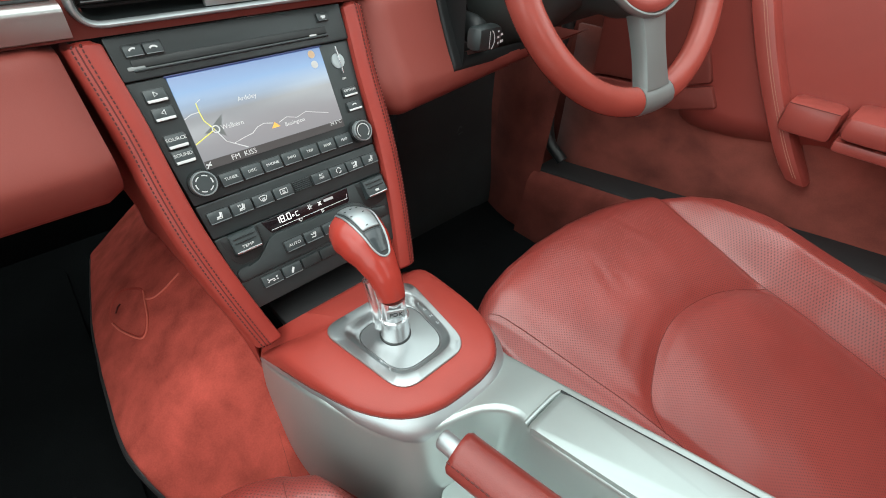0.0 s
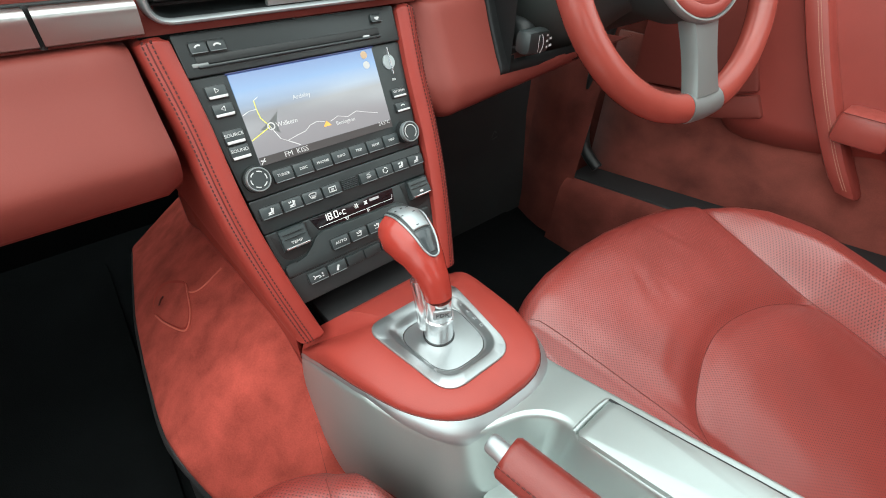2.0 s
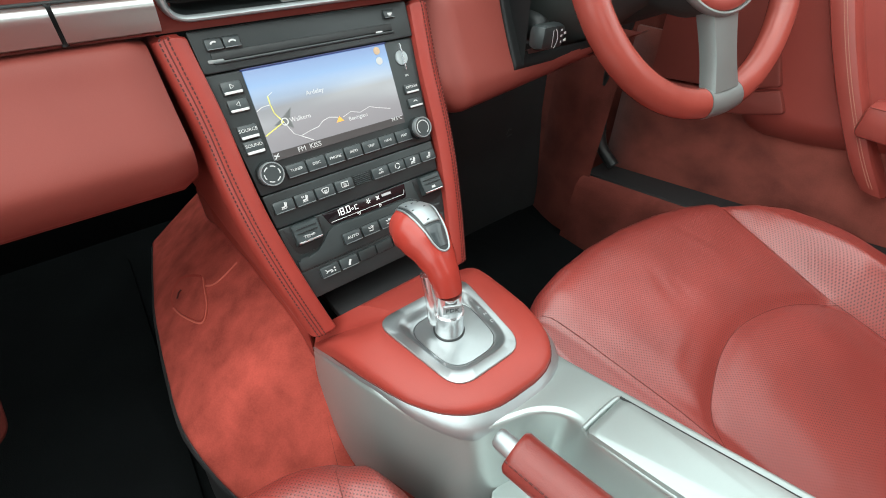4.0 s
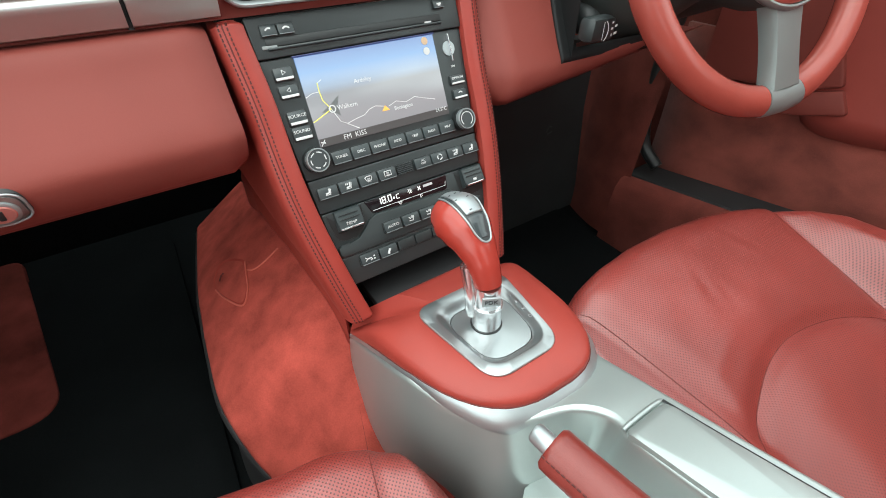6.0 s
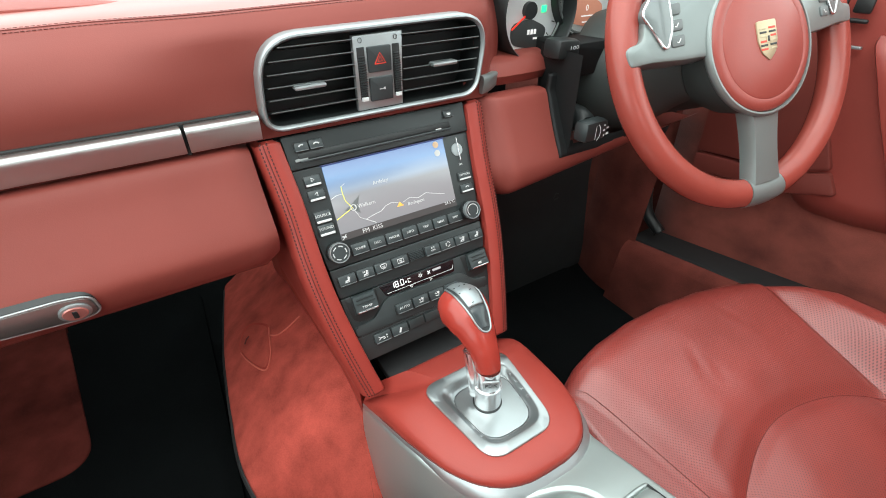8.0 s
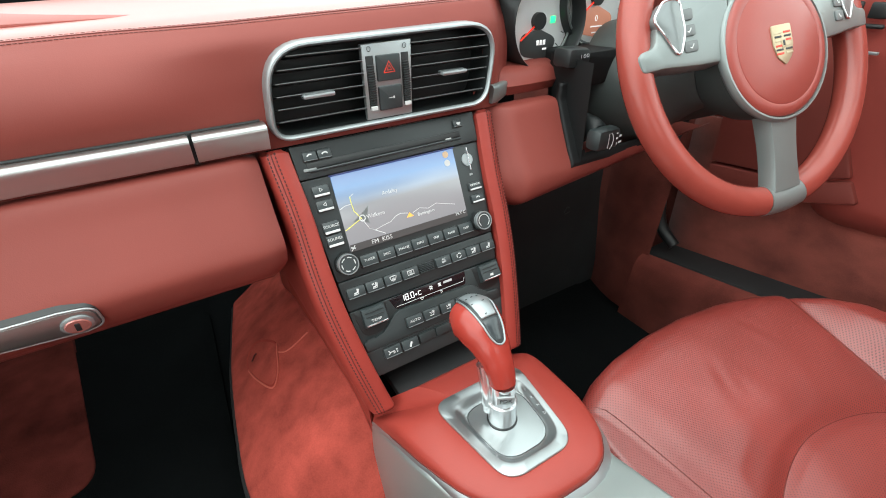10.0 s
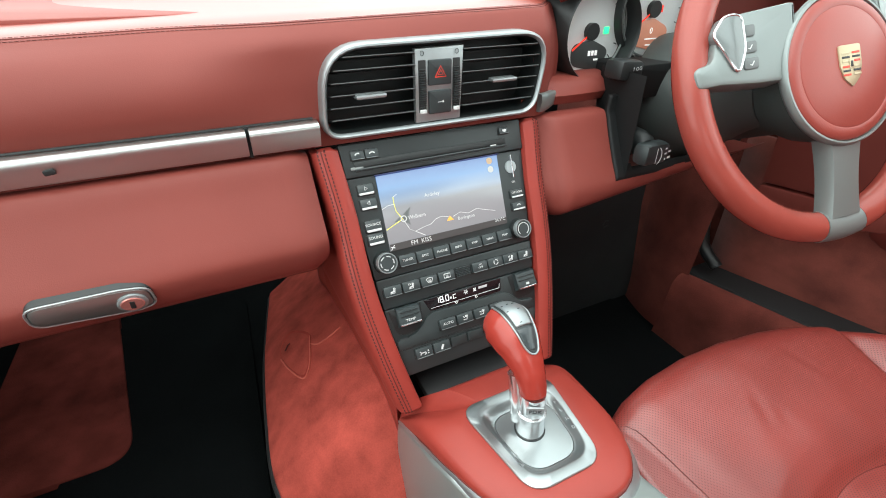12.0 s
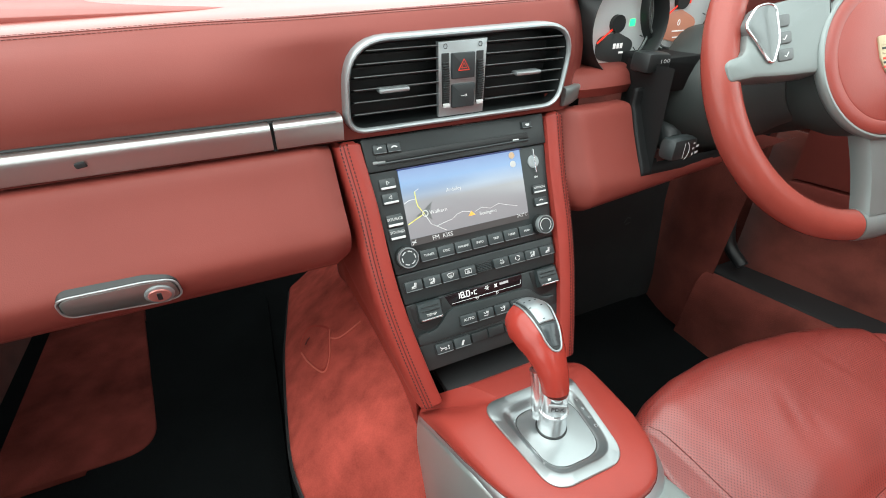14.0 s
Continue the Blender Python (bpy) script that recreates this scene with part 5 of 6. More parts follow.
for s, text in ((1, "red perforated leather driver's seat with raised bolsters"), (-1, "red perforated leather passenger seat beside the console")):
    if s < 0:
        SIDE.update({"front": PASSENGER, "shift": 0.013, "in": 0.086})
    ob = seat(s, text)
    rows = []
    for i in range(11):
        t = i / 10
        y, z = -0.76 - 0.22 * t, 0.26 + 0.78 * t
        rows.append([(s * (0.36 + 0.26 * a * (1 - 0.20 * t * t - 0.36 * smooth01(0.70, 0.82, t))), y + 0.05 * abs(a) ** 3 - b, z) for a, b in ((-1, 0), (-0.8, -0.01), (-0.5, 0), (0, 0.012), (0.5, 0), (0.8, -0.01), (1, 0), (1, 0.08), (0, 0.10), (-1, 0.08))])
    part("backrest", grid(rows, True, True), leather, ob)


# ---- footwells ----
SHELF = [(-0.24, 0.185), (-0.16, 0.200), (-0.12, 0.213), (-0.088, 0.229), (-0.05, 0.240), (0.0, 0.243), (0.07, 0.236), (0.16, 0.226), (0.29, 0.207), (0.42, 0.187)]


def shelf_z(x, y):
    """The passenger side of the tunnel: a broad padded slope that falls away towards the seat."""
    fall = lerp_table([(-0.24, -0.185), (-0.16, -0.125), (-0.115, -0.084), (-0.088, -0.058), (-0.072, -0.030), (-0.055, -0.010), (-0.03, 0.0), (0.10, 0.001), (0.20, -0.012), (0.42, -0.075)], y)
    return 0.351 - 0.66 * (x - 0.116) - 1.1 * max(0.0, x - 0.19) ** 1.5 + fall + 0.004 * noise.noise(Vector((x * 14, y * 14, 3)))


def smooth_edge(y):
    return sum(lerp_table(SHELF, y + d) for d in (-0.03, -0.015, 0, 0.015, 0.03)) / 5


rows = []
for j in range(67):
    y = -0.24 + j * 0.01
    e = smooth_edge(y)
    top = [(0.088 + (e - 0.006 - 0.088) * k / 20) for k in range(21)]
    r = [(-x, y, shelf_z(x, y)) for x in top]
    z = shelf_z(e - 0.006, y)
    rows.append(r + [(-e + 0.002, y, z - 0.004), (-e, y, z - 0.010)])
cover = sheet("tunnel_carpet", rows, carpet, 0.006, "bright red suede-like carpet over the passenger side of the tunnel", "carpet", "")
cut = []
for k in range(13):
    x, y = 0.0985 + 0.030 * (k / 12), -0.080 - 0.100 * (k / 12)
    cut.append((-x, y, shelf_z(x, y) + 0.0022))
part("cut_edge", tube(cut, 0.0016, 8), seam_mat, cover, "dark cut edge of the carpet")
base = []
for j in range(67):
    y = -0.24 + j * 0.01
    e = smooth_edge(y)
    z = shelf_z(e - 0.006, y) - 0.006
    base.append([(-e + 0.004, y, z), (-e - 0.004, y, z - 0.002), (-e - 0.007, y, z - 0.008), (-e - 0.006, y, z - 0.016), (-e - 0.004, y, z * 0.5 + 0.05), (-e - 0.012, y, FLOOR)])
part("bound_edge", grid(base), rubber, cover, "black bound edge and lower side of the tunnel")


def driver_side():
    rows = []
    for j in range(61):
        y = -0.30 + j * 1.0 / 60
        k = smooth01(-0.06, 0.10, y)
        low = 0.085 * smooth01(-0.17, -0.24, y)
        pts = [(0.080, 0.352 + 0.08 * k - low, 0), (0.090 + 0.01 * k, 0.318 + 0.037 * k - low, 0), (0.098 + 0.025 * k, 0.275 - low * 0.7, 0), (0.110 + 0.035 * k, 0.225 - low * 0.4, 0), (0.130 + 0.045 * k, 0.175, 0), (0.18, 0.130, 0), (0.22, 0.108, 0), (0.235, 0.104, 0)]
        rows.append([(p.x + 0.005 * noise.noise(Vector((y * 9, p.y * 9, 1))), y, p.y) for p in spline(pts, 4)])
    return rows


sheet("tunnel_carpet", driver_side(), black_carpet, 0.006, "black carpet on the driver's side of the tunnel", "carpet", "")


pale_welt = mat("pale_welt", (0.60, 0.125, 0.085), 0.9, grain=0.15, scale=900)
pocket = thing("carpet_pocket", Matrix(), "dark red welted pocket on the tunnel carpet", "pocket")


def on_shelf(x, y, lift):
    return Vector((-x, y, shelf_z(x, y) + lift))


outline = spline([(x, y, 0) for x, y in ((0.154, 0.150), (0.158, 0.115), (0.166, 0.082), (0.178, 0.066), (0.189, 0.088), (0.198, 0.125), (0.200, 0.165), (0.178, 0.190))], 5, True)
centre = Vector((0.178, 0.125, 0))
part("patch", grid([[on_shelf(*(centre + (p - centre) * k).xy, o) for p in outline] for k, o in ((1.02, 0.002), (0.95, 0.0042), (0.80, 0.0030), (0.4, 0.0026), (0.03, 0.0026))], True), mat("pocket_suede", (0.36, 0.050, 0.036), 0.9, grain=0.15, scale=700, bump=0.5, spots=0.2, spot_scale=20, spec=0.1), pocket, "dark red suede inside of the pocket")
part("welt", tube([on_shelf(p.x, p.y, 0.0048) for p in outline[2:28]], 0.0013, 8), pale_welt, pocket, "raised red welt")
part("welt", tube([on_shelf(p.x, p.y, 0.0036) for p in spline([(0.156, 0.118, 0), (0.148, 0.106, 0), (0.135, 0.101, 0), (0.112, 0.100, 0)], 5)], 0.0014, 8), pale_welt, pocket, "raised red welt")
part("snag", tube([on_shelf(0.192, 0.150, 0.0045), on_shelf(0.187, 0.157, 0.0048), on_shelf(0.183, 0.158, 0.0045)], 0.0011, 6), seam_mat, pocket, "small dark notch")


fm = [(-0.455, 0.225), (-0.70, 0.225), (-0.70, 0.70), (-0.52, 0.70)]
tagged(part("side_carpet", plate(rounded(fm, [0.05, 0.02, 0.02, 0.03], 8), FLOOR - 0.01, FLOOR + 0.012, 0.005, "z"), carpet_footwell_shade), "red carpet piece at the side of the passenger footwell, painted in deep shade", "carpet")
tagged(part("floor_mat", plate(rounded([(-0.27, -0.15), (-0.60, -0.15), (-0.52, 0.62), (-0.24, 0.62)], 0.04, 6), FLOOR - 0.005, FLOOR + 0.008, 0.003, "z"), black_carpet), "black floor mat in the passenger footwell", "floor mat", "floor mats")
tagged(part("floor_mat", plate(rounded([(0.27, -0.15), (0.58, -0.15), (0.56, 0.55), (0.24, 0.55)], 0.04, 6), FLOOR - 0.005, FLOOR + 0.008, 0.003, "z"), black_carpet), "black floor mat in the driver's footwell", "floor mat", "floor mats")

rest = thing("footrest", pose(0.0, 0.205, 0.0, 0, 0, 0), "black carpeted panel in the driver's footwell", "footwell panel")
# Black panel, a little lighter than the floor carpet.
part("panel", plate(rounded([(0.30, 0.10), (0.630, 0.10), (0.598, 0.36), (0.598, 0.50), (0.34, 0.53)], 0.015, 5), 0.03, 0.0, 0.006), mat("lighter_black_panel", (0.022, 0.026, 0.027), 0.85, grain=0.2, scale=500, bump=0.4, spots=0.15, spot_scale=14), rest)
part("emblem", join(stroke([(0.488, 0.330), (0.495, 0.342), (0.503, 0.338)], -0.0002, 0.0035), stroke([(0.491, 0.325), (0.505, 0.328)], -0.0002, 0.003)), panel_black, rest, "faint grey figure")

kick = thing("kick_panel", Matrix(), "red carpeted side panel of the driver's footwell, shade in its colour", "kick panel")
part("carpet_face", grid([[(0.64 - 0.05 * (0.54 - z) / 0.44 * smooth01(0.3, 0.1, y), y, z) for y in (0.06, 0.09, 0.12, 0.16, 0.19, 0.215)] for z in (0.10, 0.2, 0.3, 0.4, 0.54)]), carpet_shaded, kick)
part("edge_seal", tube(spline([(0.640, 0.075, 0.56), (0.640, 0.088, 0.46), (0.640, 0.086, 0.38), (0.640, 0.070, 0.315), (0.640, 0.03, 0.282)], 6), 0.012, 12), deep_black, kick, "black rubber door seal")


# ---- doors ----
pale_thread = mat("pale_thread", (0.5, 0.25, 0.18), 0.7, grain=0.1)


def door(s):
    ob = thing("door_panel", Matrix(), "red leather door panel with carpeted lower part", "door")
    DX = 0.68

    def skin(y0, y1, z0, z1, bulge, dx=0.0, ny=12, nz=10):
        return [[(s * (DX + dx - bulge * math.sin(math.pi * min(1, max(0, (z0 + (z1 - z0) * j / nz - z0) / (z1 - z0))))), y0 + (y1 - y0) * i / ny, z0 + (z1 - z0) * j / nz) for i in range(ny + 1)] for j in range(nz + 1)]
    def panel_low(y):
        """The leather's lower edge, which dips with a round corner behind the dashboard's end."""
        return lerp_table([(-1.0, 0.461), (-0.37, 0.461), (-0.31, 0.444), (-0.25, 0.433), (-0.20, 0.430), (-0.178, 0.433), (-0.162, 0.442), (-0.152, 0.458), (-0.146, 0.480), (-0.142, 0.51), (-0.10, 0.53), (0.02, 0.53)], y)
    ys = [-1.0 + 0.60 * k / 12 for k in range(12)] + [-0.40 + 0.42 * k / 60 for k in range(61)]
    b = part("upper_panel", grid([[(s * (DX - 0.004 * math.sin(math.pi * j / 10)), y, panel_low(y) + (0.80 - panel_low(y)) * j / 10) for y in ys] for j in range(11)]), leather, ob)
    b.modifiers.new("thickness", "SOLIDIFY").thickness = 0.01
    b = part("lower_carpet", grid(skin(-1.0, 0.075, 0.20, 0.545, -0.004, 0.004)), suede, ob, "brownish red suede on the lower door")
    b.modifiers.new("thickness", "SOLIDIFY").thickness = 0.01
    box("outer_skin", (s * 0.755, -0.55, 0.42), (0.03, 1.06, 0.80), deep_black, ob, 0.01)
    # curved pull strap with stitched edge
    st = spline([(0.664, -0.186, 0.697), (0.652, -0.202, 0.670), (0.646, -0.2215, 0.636), (0.6435, -0.2485, 0.585), (0.643, -0.282, 0.527), (0.645, -0.322, 0.464), (0.649, -0.347, 0.428), (0.654, -0.366, 0.403)], 6)
    rows = []
    for i, p in enumerate(st):
        t = i / (len(st) - 1)
        wd = 0.0185 * smooth01(-0.10, 0.08, t) * (1 - 0.12 * smooth01(0.9, 1.0, t))
        rows.append([(s * (p.x + a), p.y + b, p.z + b * 0.10) for a, b in ((0.03, wd), (0.004, wd), (-0.003, wd * 0.8), (-0.006, 0), (-0.003, -wd * 0.8), (0.004, -wd), (0.03, -wd))])
    part("pull_strap", grid(rows, True, True), leather, ob, "curved red leather pull strap")
    for off in (0.0030, 0.0068):
        part("stitching", stitches([(s * (p.x - 0.0062 + off * 0.15), p.y - off, p.z - off * 0.1) for p in st[2:-2]], 0.0040, 0.0030, 0.0004), pale_thread, ob)
    # armrest and release
    box("armrest", (s * 0.655, -0.345, 0.501), (0.06, 0.070, 0.046), leather, ob, 0.010)
    box("armrest_lid", (s * 0.640, -0.52, 0.515), (0.09, 0.27, 0.034), leather, ob, 0.012)
    box("armrest_base", (s * 0.645, -0.52, 0.488), (0.08, 0.27, 0.016), leather, ob, 0.005)
    part("recess_line", tube(spline([(s * 0.6745, y, z) for y, z in ((-0.165, 0.560), (-0.158, 0.590), (-0.160, 0.612), (-0.170, 0.630), (-0.190, 0.645), (-0.215, 0.655))], 5), 0.0012, 6), seam_mat, ob)
    part("armrest_seam", tube([(s * 0.6245, y, 0.5215) for y in (-0.314, -0.345, -0.376)], 0.0007, 6), seam_mat, ob)
    part("panel_seam", tube([(s * 0.6805, y, panel_low(y)) for y in ys], 0.0022, 6), seam_mat, ob)
    return ob


for s in (-1, 1):
    if s > 0:
        door(s)
    sill = thing("door_sill", Matrix(), "door sill with red carpeted side and black top strip", "sill", "door sills")
    side, top = [], []
    for i in range(16):
        y = 0.075 - i * 0.065
        zt = 0.268 + 0.13 * (0.03 - y) if y > -0.5 else 0.337
        side.append([(s * a, y, zt + b) for a, b in ((0.560, -0.17), (0.572, -0.10), (0.584, -0.030), (0.596, -0.014), (0.612, -0.010))])
        top.append([(s * a, y, zt + b) for a, b in ((0.610, -0.013), (0.614, -0.007), (0.640, -0.004), (0.69, -0.003), (0.69, -0.17), (0.610, -0.17))])
    part("side_carpet", grid(side), carpet_shaded, sill, "red carpet on the sill side, darkened for shade")
    part("top_strip", grid(top, True, True), rubber, sill, "black plastic strip")
    de = thing("dash_end_panel", Matrix(), "red leather panel at the end of the dashboard", "dash panel", "dash end panels")
    if s > 0:
        hv = thing("side_vent", Matrix(), "black side air vent at the end of the dashboard", "air vent")
        for k, (y, w) in enumerate(((-0.118, 0.018), (-0.146, 0.022))):
            box("opening", (0.655, y, 0.732), (0.006, w, 0.020), deep_black, hv, 0.004)
        box("slot", (0.657, -0.135, 0.7125), (0.006, 0.046, 0.006), deep_black, hv, 0.003)
        tagged(box("door_mark", (0.6565, -0.150, 0.680), (0.006, 0.028, 0.004), satin, None, 0.001), "small silver bar on the door trim", "trim bar")
    for nm, poly in (("upper_half", [(0.02, 0.700), (-0.140, 0.700), (-0.152, 0.620), (-0.165, 0.575), (-0.196, 0.507), (-0.134, 0.484), (0.02, 0.470)]), ("lower_half", [(0.02, 0.466), (-0.134, 0.480), (-0.197, 0.503), (-0.217, 0.470), (-0.151, 0.449), (0.02, 0.430)])):
        bm = plate(rounded(poly, 0.006, 4), 0.72, 0.66, 0.004, "z")
        for v in bm.verts:
            v.co = (s * v.co.z, v.co.x, v.co.y)
        part(nm, bm, leather_dash_shaded, de)


# ---- steering wheel ----
rim_leather = mat("worn_rim_leather", (0.30, 0.055, 0.041), 0.25, grain=0.05, scale=900, bump=0.2, spots=0.08, spot_scale=16, vary=0.1)
rim_thread = mat("rim_thread", (0.34, 0.13, 0.10), 0.7, grain=0.1)
column_plastic = mat("column_plastic", (0.052, 0.063, 0.061), 0.5, grain=0.05, spots=0.08, bump=0.1)
button_clear = mat("clear_grey_button", (0.20, 0.225, 0.225), 0.18, 0.2, grain=0.03)
switch_grey = mat("switch_grey", (0.13, 0.145, 0.145), 0.4, grain=0.05)
WC = (0.415, -0.123, 0.6970)
wheel = thing("steering_wheel", pose(*WC, -27.2, -4.0, -8.3), "red leather three-spoke steering wheel with grey spokes", "steering wheel")
R = 0.1710


def rim_arc(a0, a1, n=60, r=0.0166):
    """Part of the rim; degrees clockwise from the top."""
    rows = []
    for i in range(n + 1):
        a = radians(a0 + (a1 - a0) * i / n)
        d = Vector((math.sin(a), 0, math.cos(a)))
        rows.append([d * (R + r * 1.08 * math.cos(b)) + Vector((0, r * math.sin(b), 0)) for b in (2 * math.pi * k / 20 for k in range(20))])
    return grid(rows, True, True)


part("rim", rim_arc(-170.5, 170.5, 140), rim_leather, wheel, "red leather rim")
part("rim_clasp", rim_arc(170.8, 189.2, 10, 0.0169), grey_spoke, wheel, "grey painted lower clasp")
part("clasp_lettering", join(*[stroke([(-0.012 + k * 0.006, -0.154), (-0.008 + k * 0.006, -0.154)], -0.0125, 0.0016) for k in range(4)]), panel_black, wheel)
part("rim_stitching", stitches([((R - 0.0165) * math.sin(radians(a)), -0.002, (R - 0.0165) * math.cos(radians(a))) for a in range(101, 170)], 0.0050, 0.0030, 0.0006), rim_thread, wheel)
part("rim_stitching", stitches([((R - 0.0165) * math.sin(radians(a)), -0.002, (R - 0.0165) * math.cos(radians(a))) for a in range(191, 260)], 0.0050, 0.0030, 0.0006), rim_thread, wheel)


def sloped(bm, s):
    """Leans a flat spoke from the hub out to the rim."""
    for v in bm.verts:
        v.co.y -= 0.017 * (1 - abs(v.co.x) / 0.185)
    return bm


for s in (-1, 1):
    out = rounded([(s * 0.062, -0.003), (s * 0.110, -0.0005), (s * 0.150, 0.0040), (s * 0.1775, 0.0035), (s * 0.1795, 0.0262), (s * 0.158, 0.0282), (s * 0.148, 0.058), (s * 0.120, 0.072), (s * 0.055, 0.076)], [0.004, 0.03, 0.02, 0.007, 0.010, 0.012, 0.03, 0.03, 0.004], 10)
    part("spoke", sloped(plate(out, 0.010, -0.0175, 0.005), s), spoke_silver, wheel, "grey painted spoke")
    pd = rounded([(s * 0.1325, 0.011), (s * 0.1215, 0.036), (s * 0.1215, 0.0705), (s * 0.1410, 0.0705), (s * 0.1560, 0.0540), (s * 0.1470, 0.038)], [0.005, 0.03, 0.012, 0.014, 0.008, 0.03], 8)
    part("shift_button", sloped(plate(pd, -0.010, -0.0200, 0.0012), s), button_clear, wheel, "glossy grey shift button")
    part("button_edge", sloped(tube([(p[0], -0.0194, p[1]) for p in pd], 0.0013, 8, True), s), chrome, wheel, "bright edge of the shift button")
    for k in range(3):
        z = 0.0530 - k * 0.0162
        sw = part("switch", sloped(plate(rounded([(s * 0.125, z - 0.0058), (s * 0.108, z - 0.0058), (s * 0.107, z + 0.0062), (s * 0.124, z + 0.0062)], 0.003, 4), -0.012, -0.0195, 0.0015), s), switch_grey, wheel)
        if k:
            part("switch_mark", sloped(join(stroke([(s * 0.1135, z + 0.002), (s * 0.1165, z - 0.002), (s * 0.1185, z - 0.001)], -0.0195, 0.0010)), s), white_mark, sw)
rows = []
for i in range(9):
    t = i / 8
    hw = 0.0262 - 0.004 * math.sin(math.pi * t) - 0.002 * t
    rows.append([(a * hw, -0.022 + 0.010 * t + d, -0.066 - t * 0.095) for a, d in ((-1, 0.016), (-1, 0.002), (-0.86, -0.003), (0, -0.0045), (0.86, -0.003), (1, 0.002), (1, 0.016))])
part("lower_spoke", grid(rows, True, True), grey_spoke, wheel, "grey painted lower spoke")
part("hub_ring", grid([[(r * math.cos(a), y, r * math.sin(a)) for a in (2 * math.pi * k / 64 for k in range(64))] for r, y in ((0.076, -0.018), (0.0800, -0.0205), (0.0818, -0.0245), (0.0815, -0.0285), (0.0798, -0.0306), (0.0778, -0.0306), (0.0765, -0.024))], True), spoke_silver, wheel, "silver ring round the hub")
part("airbag_cover", grid([[(r * math.cos(a), y, r * math.sin(a)) for a in (2 * math.pi * k / 64 for k in range(64))] for r, y in ((0.0768, -0.024), (0.0764, -0.0290), (0.0740, -0.0312), (0.0655, -0.0326), (0.0637, -0.0320), (0.0618, -0.0329), (0.03, -0.0348), (0.001, -0.0354))], True), leather, wheel, "round red leather airbag cover")
part("hub_back", grid([[(r * math.cos(a), y, r * math.sin(a)) for a in (2 * math.pi * k / 40 for k in range(40))] for r, y in ((0.0775, -0.019), (0.075, -0.004), (0.070, 0.018), (0.056, 0.045), (0.05, 0.13))], True), column_plastic, wheel, "dark plastic column shroud")
crest = [(-0.0150, 0.022), (0.0150, 0.022), (0.0152, 0.0), (0.0105, -0.013), (0.0, -0.022), (-0.0105, -0.013), (-0.0152, 0.0)]
part("emblem", plate(rounded(crest, 0.003, 3), -0.032, -0.0366, 0.0006), gold, wheel, "small gold shield emblem")
for u, v, m in ((0.0072, 0.0095, mark_red), (-0.0072, -0.0045, mark_red), (0.0072, -0.0045, gold), (-0.0072, 0.0095, gold)):
    for k in range(3):
        box("emblem_bar", (u, -0.0367, v - 0.0045 + k * 0.0042), (0.0105, 0.0006, 0.0022), m if k != 1 else deep_black, wheel, 0.0002)
box("emblem_field", (0, -0.0369, 0.002), (0.0065, 0.0006, 0.010), gold, wheel, 0.0002)
box("emblem_field", (0, -0.0372, 0.002), (0.0030, 0.0006, 0.006), deep_black, wheel, 0.0002)

# ---- steering column and instruments ----
column = thing("steering_column", Matrix(), "black plastic steering column surround with ignition and stalks", "steering column")


def knee_y(z):
    """Depth of the knee panel's face at a height."""
    return lerp_table(sorted((p.y, p.x) for p in knee if p.x < 0.004 and p.y > 0.55), z)


def fascia_x(z):
    """The black fascia's upright edge leans a little."""
    return 0.2165 + 0.0075 * (z - 0.578) / 0.08


nz, nx = 26, 40
zs = [0.5775 + (0.672 - 0.5775) * k / nz for k in range(nz + 1)]
rows = [[(fascia_x(z) + (0.385 - fascia_x(z)) * i / nx, knee_y(min(z, 0.652)) - 0.0045 + 0.004 * smooth01(0.583, 0.5775, z), z - 0.006 * i / nx * smooth01(0.60, 0.5775, z)) for z in zs] for i in range(nx + 1)]
bm = grid(rows)
hole = rounded([(0.236, 0.592), (0.42, 0.588), (0.42, 0.70), (0.241, 0.70)], [0.016, 0.004, 0.004, 0.004], 6)
bmesh.ops.delete(bm, geom=[f for f in bm.faces if inside((f.calc_center_median().x, f.calc_center_median().z), hole)], context="FACES")
fascia = part("fascia", bm, matte_black, column, "satin black fascia round the steering column")
fascia.modifiers.new("thickness", "SOLIDIFY").thickness = 0.006
part("recess", grid([[(0.2300, -0.050, z), (0.236, 0.0, z), (0.244, 0.034, z), (0.50, 0.034, z)] for z in (0.580, 0.60, 0.63, 0.66, 0.70)]), matte_black, column, "dark recess behind the stalks")
part("upper_surround", plate(rounded([(0.256, 0.662), (0.52, 0.662), (0.52, 0.702), (0.256, 0.702)], 0.004, 4), 0.06, -0.006, 0.002), matte_black, column)
part("column_cover", tube(spline([(0.394, -0.095, 0.684), (0.392, -0.06, 0.676), (0.388, -0.03, 0.666), (0.384, 0.0, 0.655), (0.380, 0.03, 0.645)], 3), [0.046, 0.049, 0.053, 0.057, 0.061, 0.065, 0.069, 0.073, 0.077, 0.080, 0.083, 0.085, 0.086], 36), column_plastic, column, "dark plastic shroud of the column")
part("stalk_boot", tube([(0.272, 0.03, 0.617), (0.262, -0.030, 0.616), (0.258, -0.044, 0.616), (0.256, -0.050, 0.616)], [0.016, 0.016, 0.014, 0.009], 24), deep_black, column)
st = box("stalk", (0.248, -0.064, 0.6150), (0.046, 0.022, 0.026), panel_black, column, 0.007, "black wiper stalk with white markings", m=pose(0, 0, 0, 0, 4, 8))
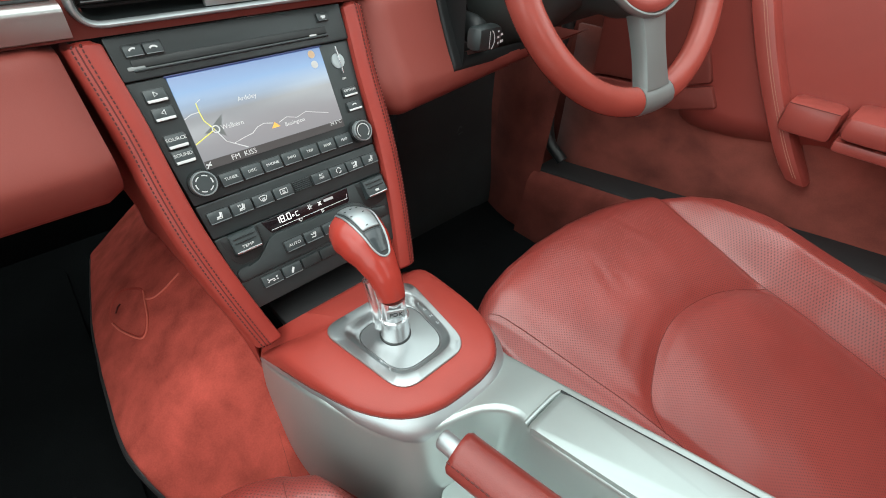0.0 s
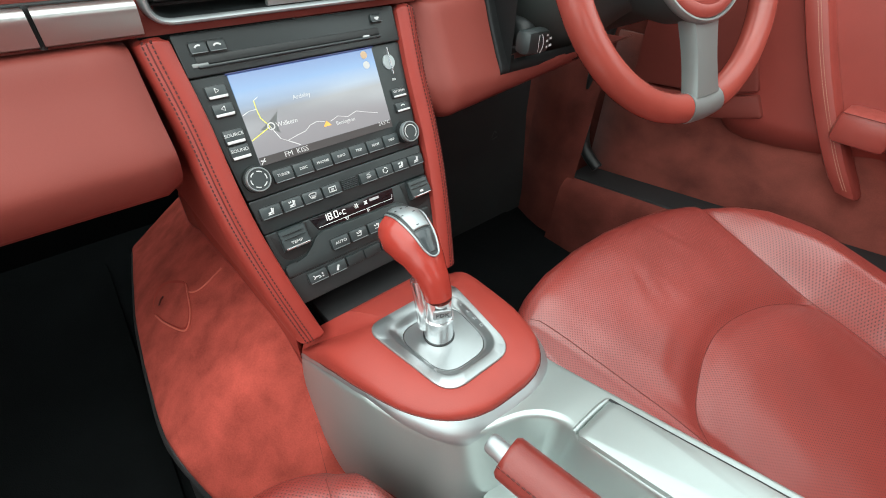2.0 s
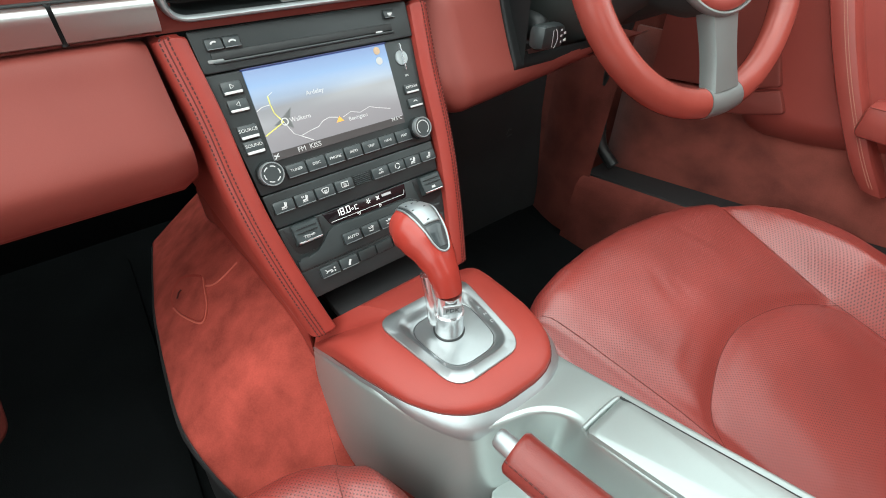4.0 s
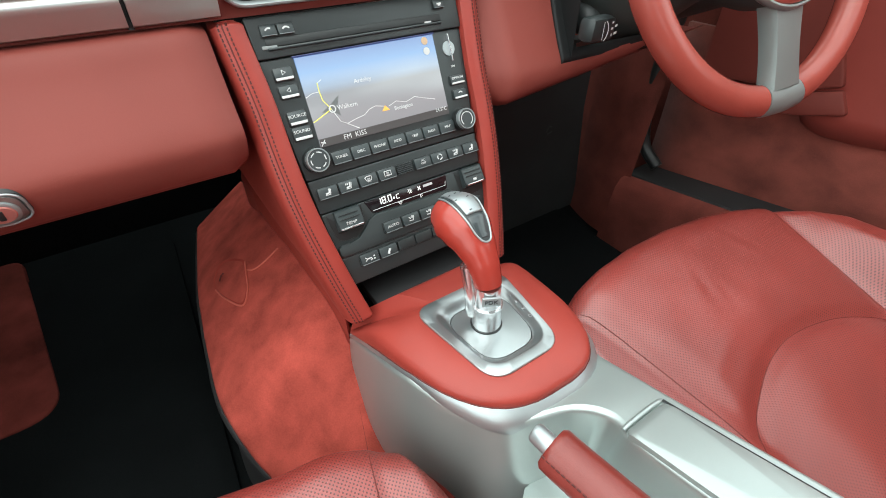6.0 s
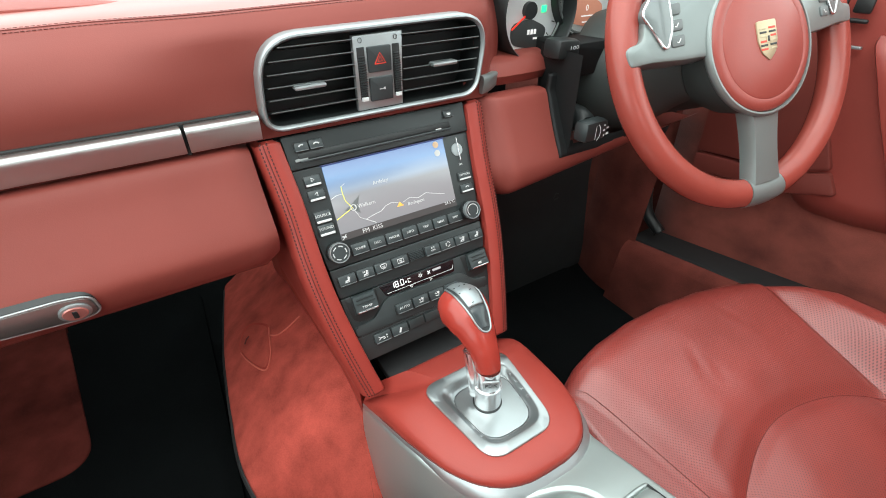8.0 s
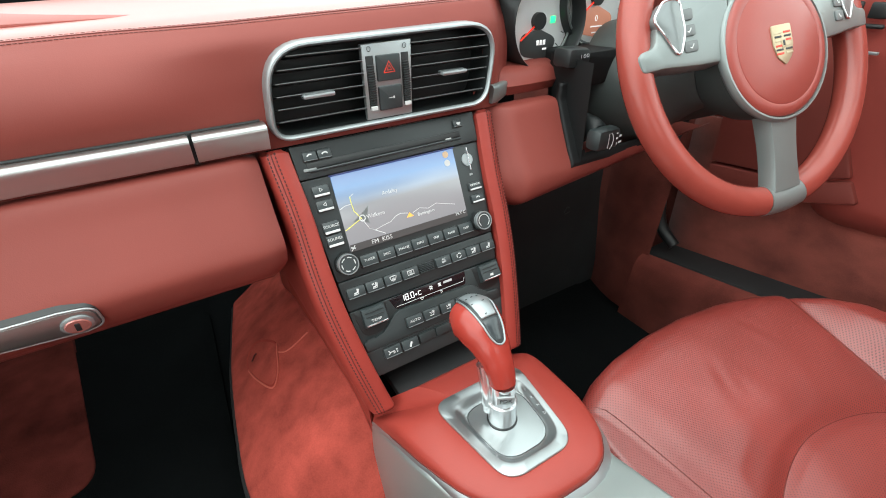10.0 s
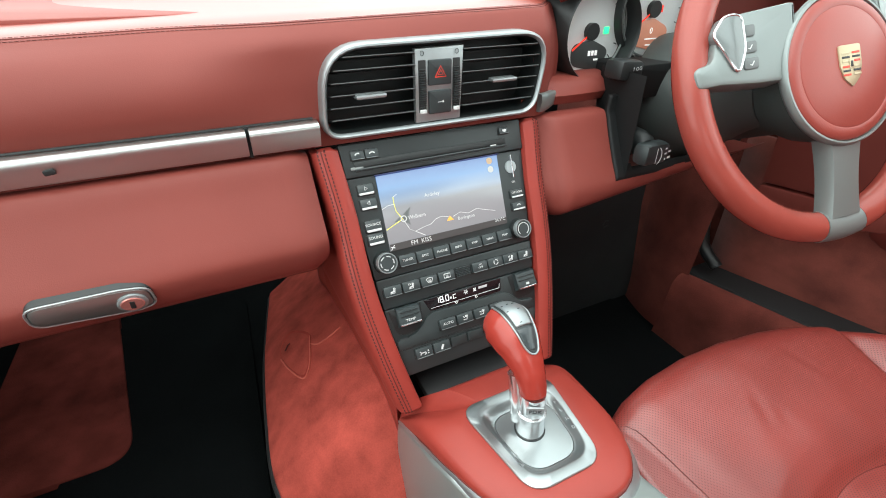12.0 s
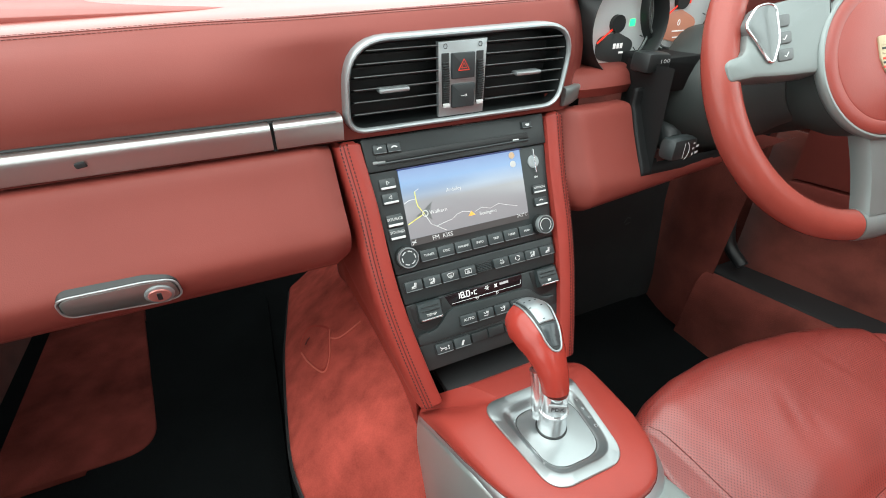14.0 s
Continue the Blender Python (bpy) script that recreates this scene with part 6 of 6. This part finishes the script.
mark(st, [(arc((0.238, 0.6150), 0.0125, -52, 52, 8), 0.0009), ([(0.2425, 0.6245), (0.2425, 0.6065)], 0.0006), ([(0.2550, 0.6225), (0.2575, 0.6228)], 0.0018), ([(0.2550, 0.6165), (0.2580, 0.6168)], 0.0022), ([(0.2605, 0.6185), (0.2640, 0.6190)], 0.0024), ([(0.2560, 0.6100), (0.2575, 0.6102)], 0.0026), ([(0.2605, 0.6110), (0.2650, 0.6116)], 0.0026)], 0.0772)
st = box("stalk", (0.2395, -0.006, 0.7000), (0.036, 0.030, 0.023), deep_black, column, 0.006, "black indicator stalk head", m=pose(0, 0, 0, 0, 4, 0))
mark(st, [(arc((0.2450, 0.7025), 0.0017, 0, 360, 12), 0.0006), (arc((0.2500, 0.7028), 0.0017, 0, 360, 12), 0.0006), ([(0.2395, 0.7005), (0.2395, 0.7045)], 0.0006)], 0.0214)

cluster = thing("instrument_cluster", Matrix(), "round instruments with silver faces in black tubes", "instrument cluster")
for gx, gz, r, fy, fr in ((0.238, 0.735, 0.056, 0.058, 0.031), (0.336, 0.757, 0.060, 0.056, 0.046)):
    g = part("gauge", grid([[(gx + rr * math.cos(a), y, gz + rr * math.sin(a)) for a in (2 * math.pi * k / 48 for k in range(48))] for rr, y in ((r + 0.003, 0.09), (r + 0.003, fr + 0.003), (r + 0.001, fr), (r - 0.001, fr + 0.003), (r - 0.0015, fy))], True), deep_black, cluster, "black gauge tube")
    bm = bmesh.new()
    disc(bm, (gx, gz), r - 0.001, fy + 0.01, fy, 48)
    part("face", bm, ivory, g, "pale silver gauge face")
    bm = bmesh.new()
    disc(bm, (gx, gz), 0.010, fy, fy - 0.006, 28)
    part("needle_hub", bm, deep_black, g)
    part("needle", stroke([(gx - 0.004, gz - 0.003), (gx - r * 0.52, gz - r * 0.36)], fy - 0.0045, 0.0022), needle_red, g)
    part("trim_ring", tube([(gx + (r - 0.004) * math.cos(a), fy - 0.006, gz + (r - 0.004) * math.sin(a)) for a in (2 * math.pi * k / 48 for k in range(48))], 0.0014, 6, True), grey_spoke, g)
    part("gauge_display", plate(rounded([(gx - r * 0.45, gz - r * 0.70), (gx + r * 0.30, gz - r * 0.86), (gx + r * 0.68, gz - r * 0.42), (gx + r * 0.1, gz - r * 0.18), (gx - r * 0.5, gz - r * 0.25)], 0.014, 6), fy, fy - 0.001, 0.0003), lcd_red if gx > 0.3 else lcd_grey, g)
    part("scale_marks", join(*[stroke([(gx + r * 0.90 * math.cos(radians(a)), gz + r * 0.90 * math.sin(radians(a))), (gx + r * 0.80 * math.cos(radians(a)), gz + r * 0.80 * math.sin(radians(a)))], fy, 0.0012) for a in range(-40, 221, 20)]), deep_black, g)
lettering("lettering", "0", (0.340, 0.0545, 0.731), 0.011, lcd_text, cluster)
for k, x in enumerate((0.240, 0.2455, 0.251)):
    box("odometer_bar", (x, 0.0565, 0.7095), (0.0040, 0.0006, 0.0060), lcd_text, cluster, 0.0002)
box("odometer_bar", (0.252, 0.0565, 0.7015), (0.0070, 0.0006, 0.0024), lcd_text, cluster, 0.0002)
for z, w in ((0.7215, 0.022), (0.7140, 0.016)):
    box("display_bar", (0.342, 0.0548, z), (w, 0.0006, 0.0016), lcd_text, cluster, 0.0002)
box("indicator", (0.264, 0.0575, 0.735), (0.008, 0.001, 0.008), mark_green, cluster, 0.0003)
box("indicator", (0.350, 0.0550, 0.757), (0.008, 0.001, 0.008), needle_red, cluster, 0.0003)
box("indicator", (0.334, 0.0550, 0.7585), (0.006, 0.001, 0.008), mark_yellow, cluster, 0.0003)
tagged(box("binnacle", (0.46, 0.17, 0.735), (0.56, 0.16, 0.15), leather_dash_shaded, None, 0.02), "red leather instrument binnacle", "binnacle")
sheet("instrument_hood", [[(0.165 + i * 0.56 / 30, y, z + 0.045 * math.sin(math.pi * i / 30)) for y, z in ((0.030, 0.772), (0.045, 0.782), (0.10, 0.790), (0.40, 0.790))] for i in range(31)], leather_dash_shaded, 0.006, "red leather hood over the instruments", "hood", "")
part("instrument_lip", grid([[(x, y + d, z) for y, z in ((0.09, 0.692), (0.034, 0.690), (0.022, 0.684), (0.014, 0.672), (0.020, 0.661), (0.06, 0.655))] for x, d in ((0.126, 0.022), (0.136, 0.012), (0.150, 0.005), (0.170, 0.001), (0.20, 0.0), (0.225, 0.001), (0.242, 0.004), (0.252, 0.010), (0.257, 0.020))], True, True), leather_dash_shaded, dashboard, "red leather ledge under the instruments")
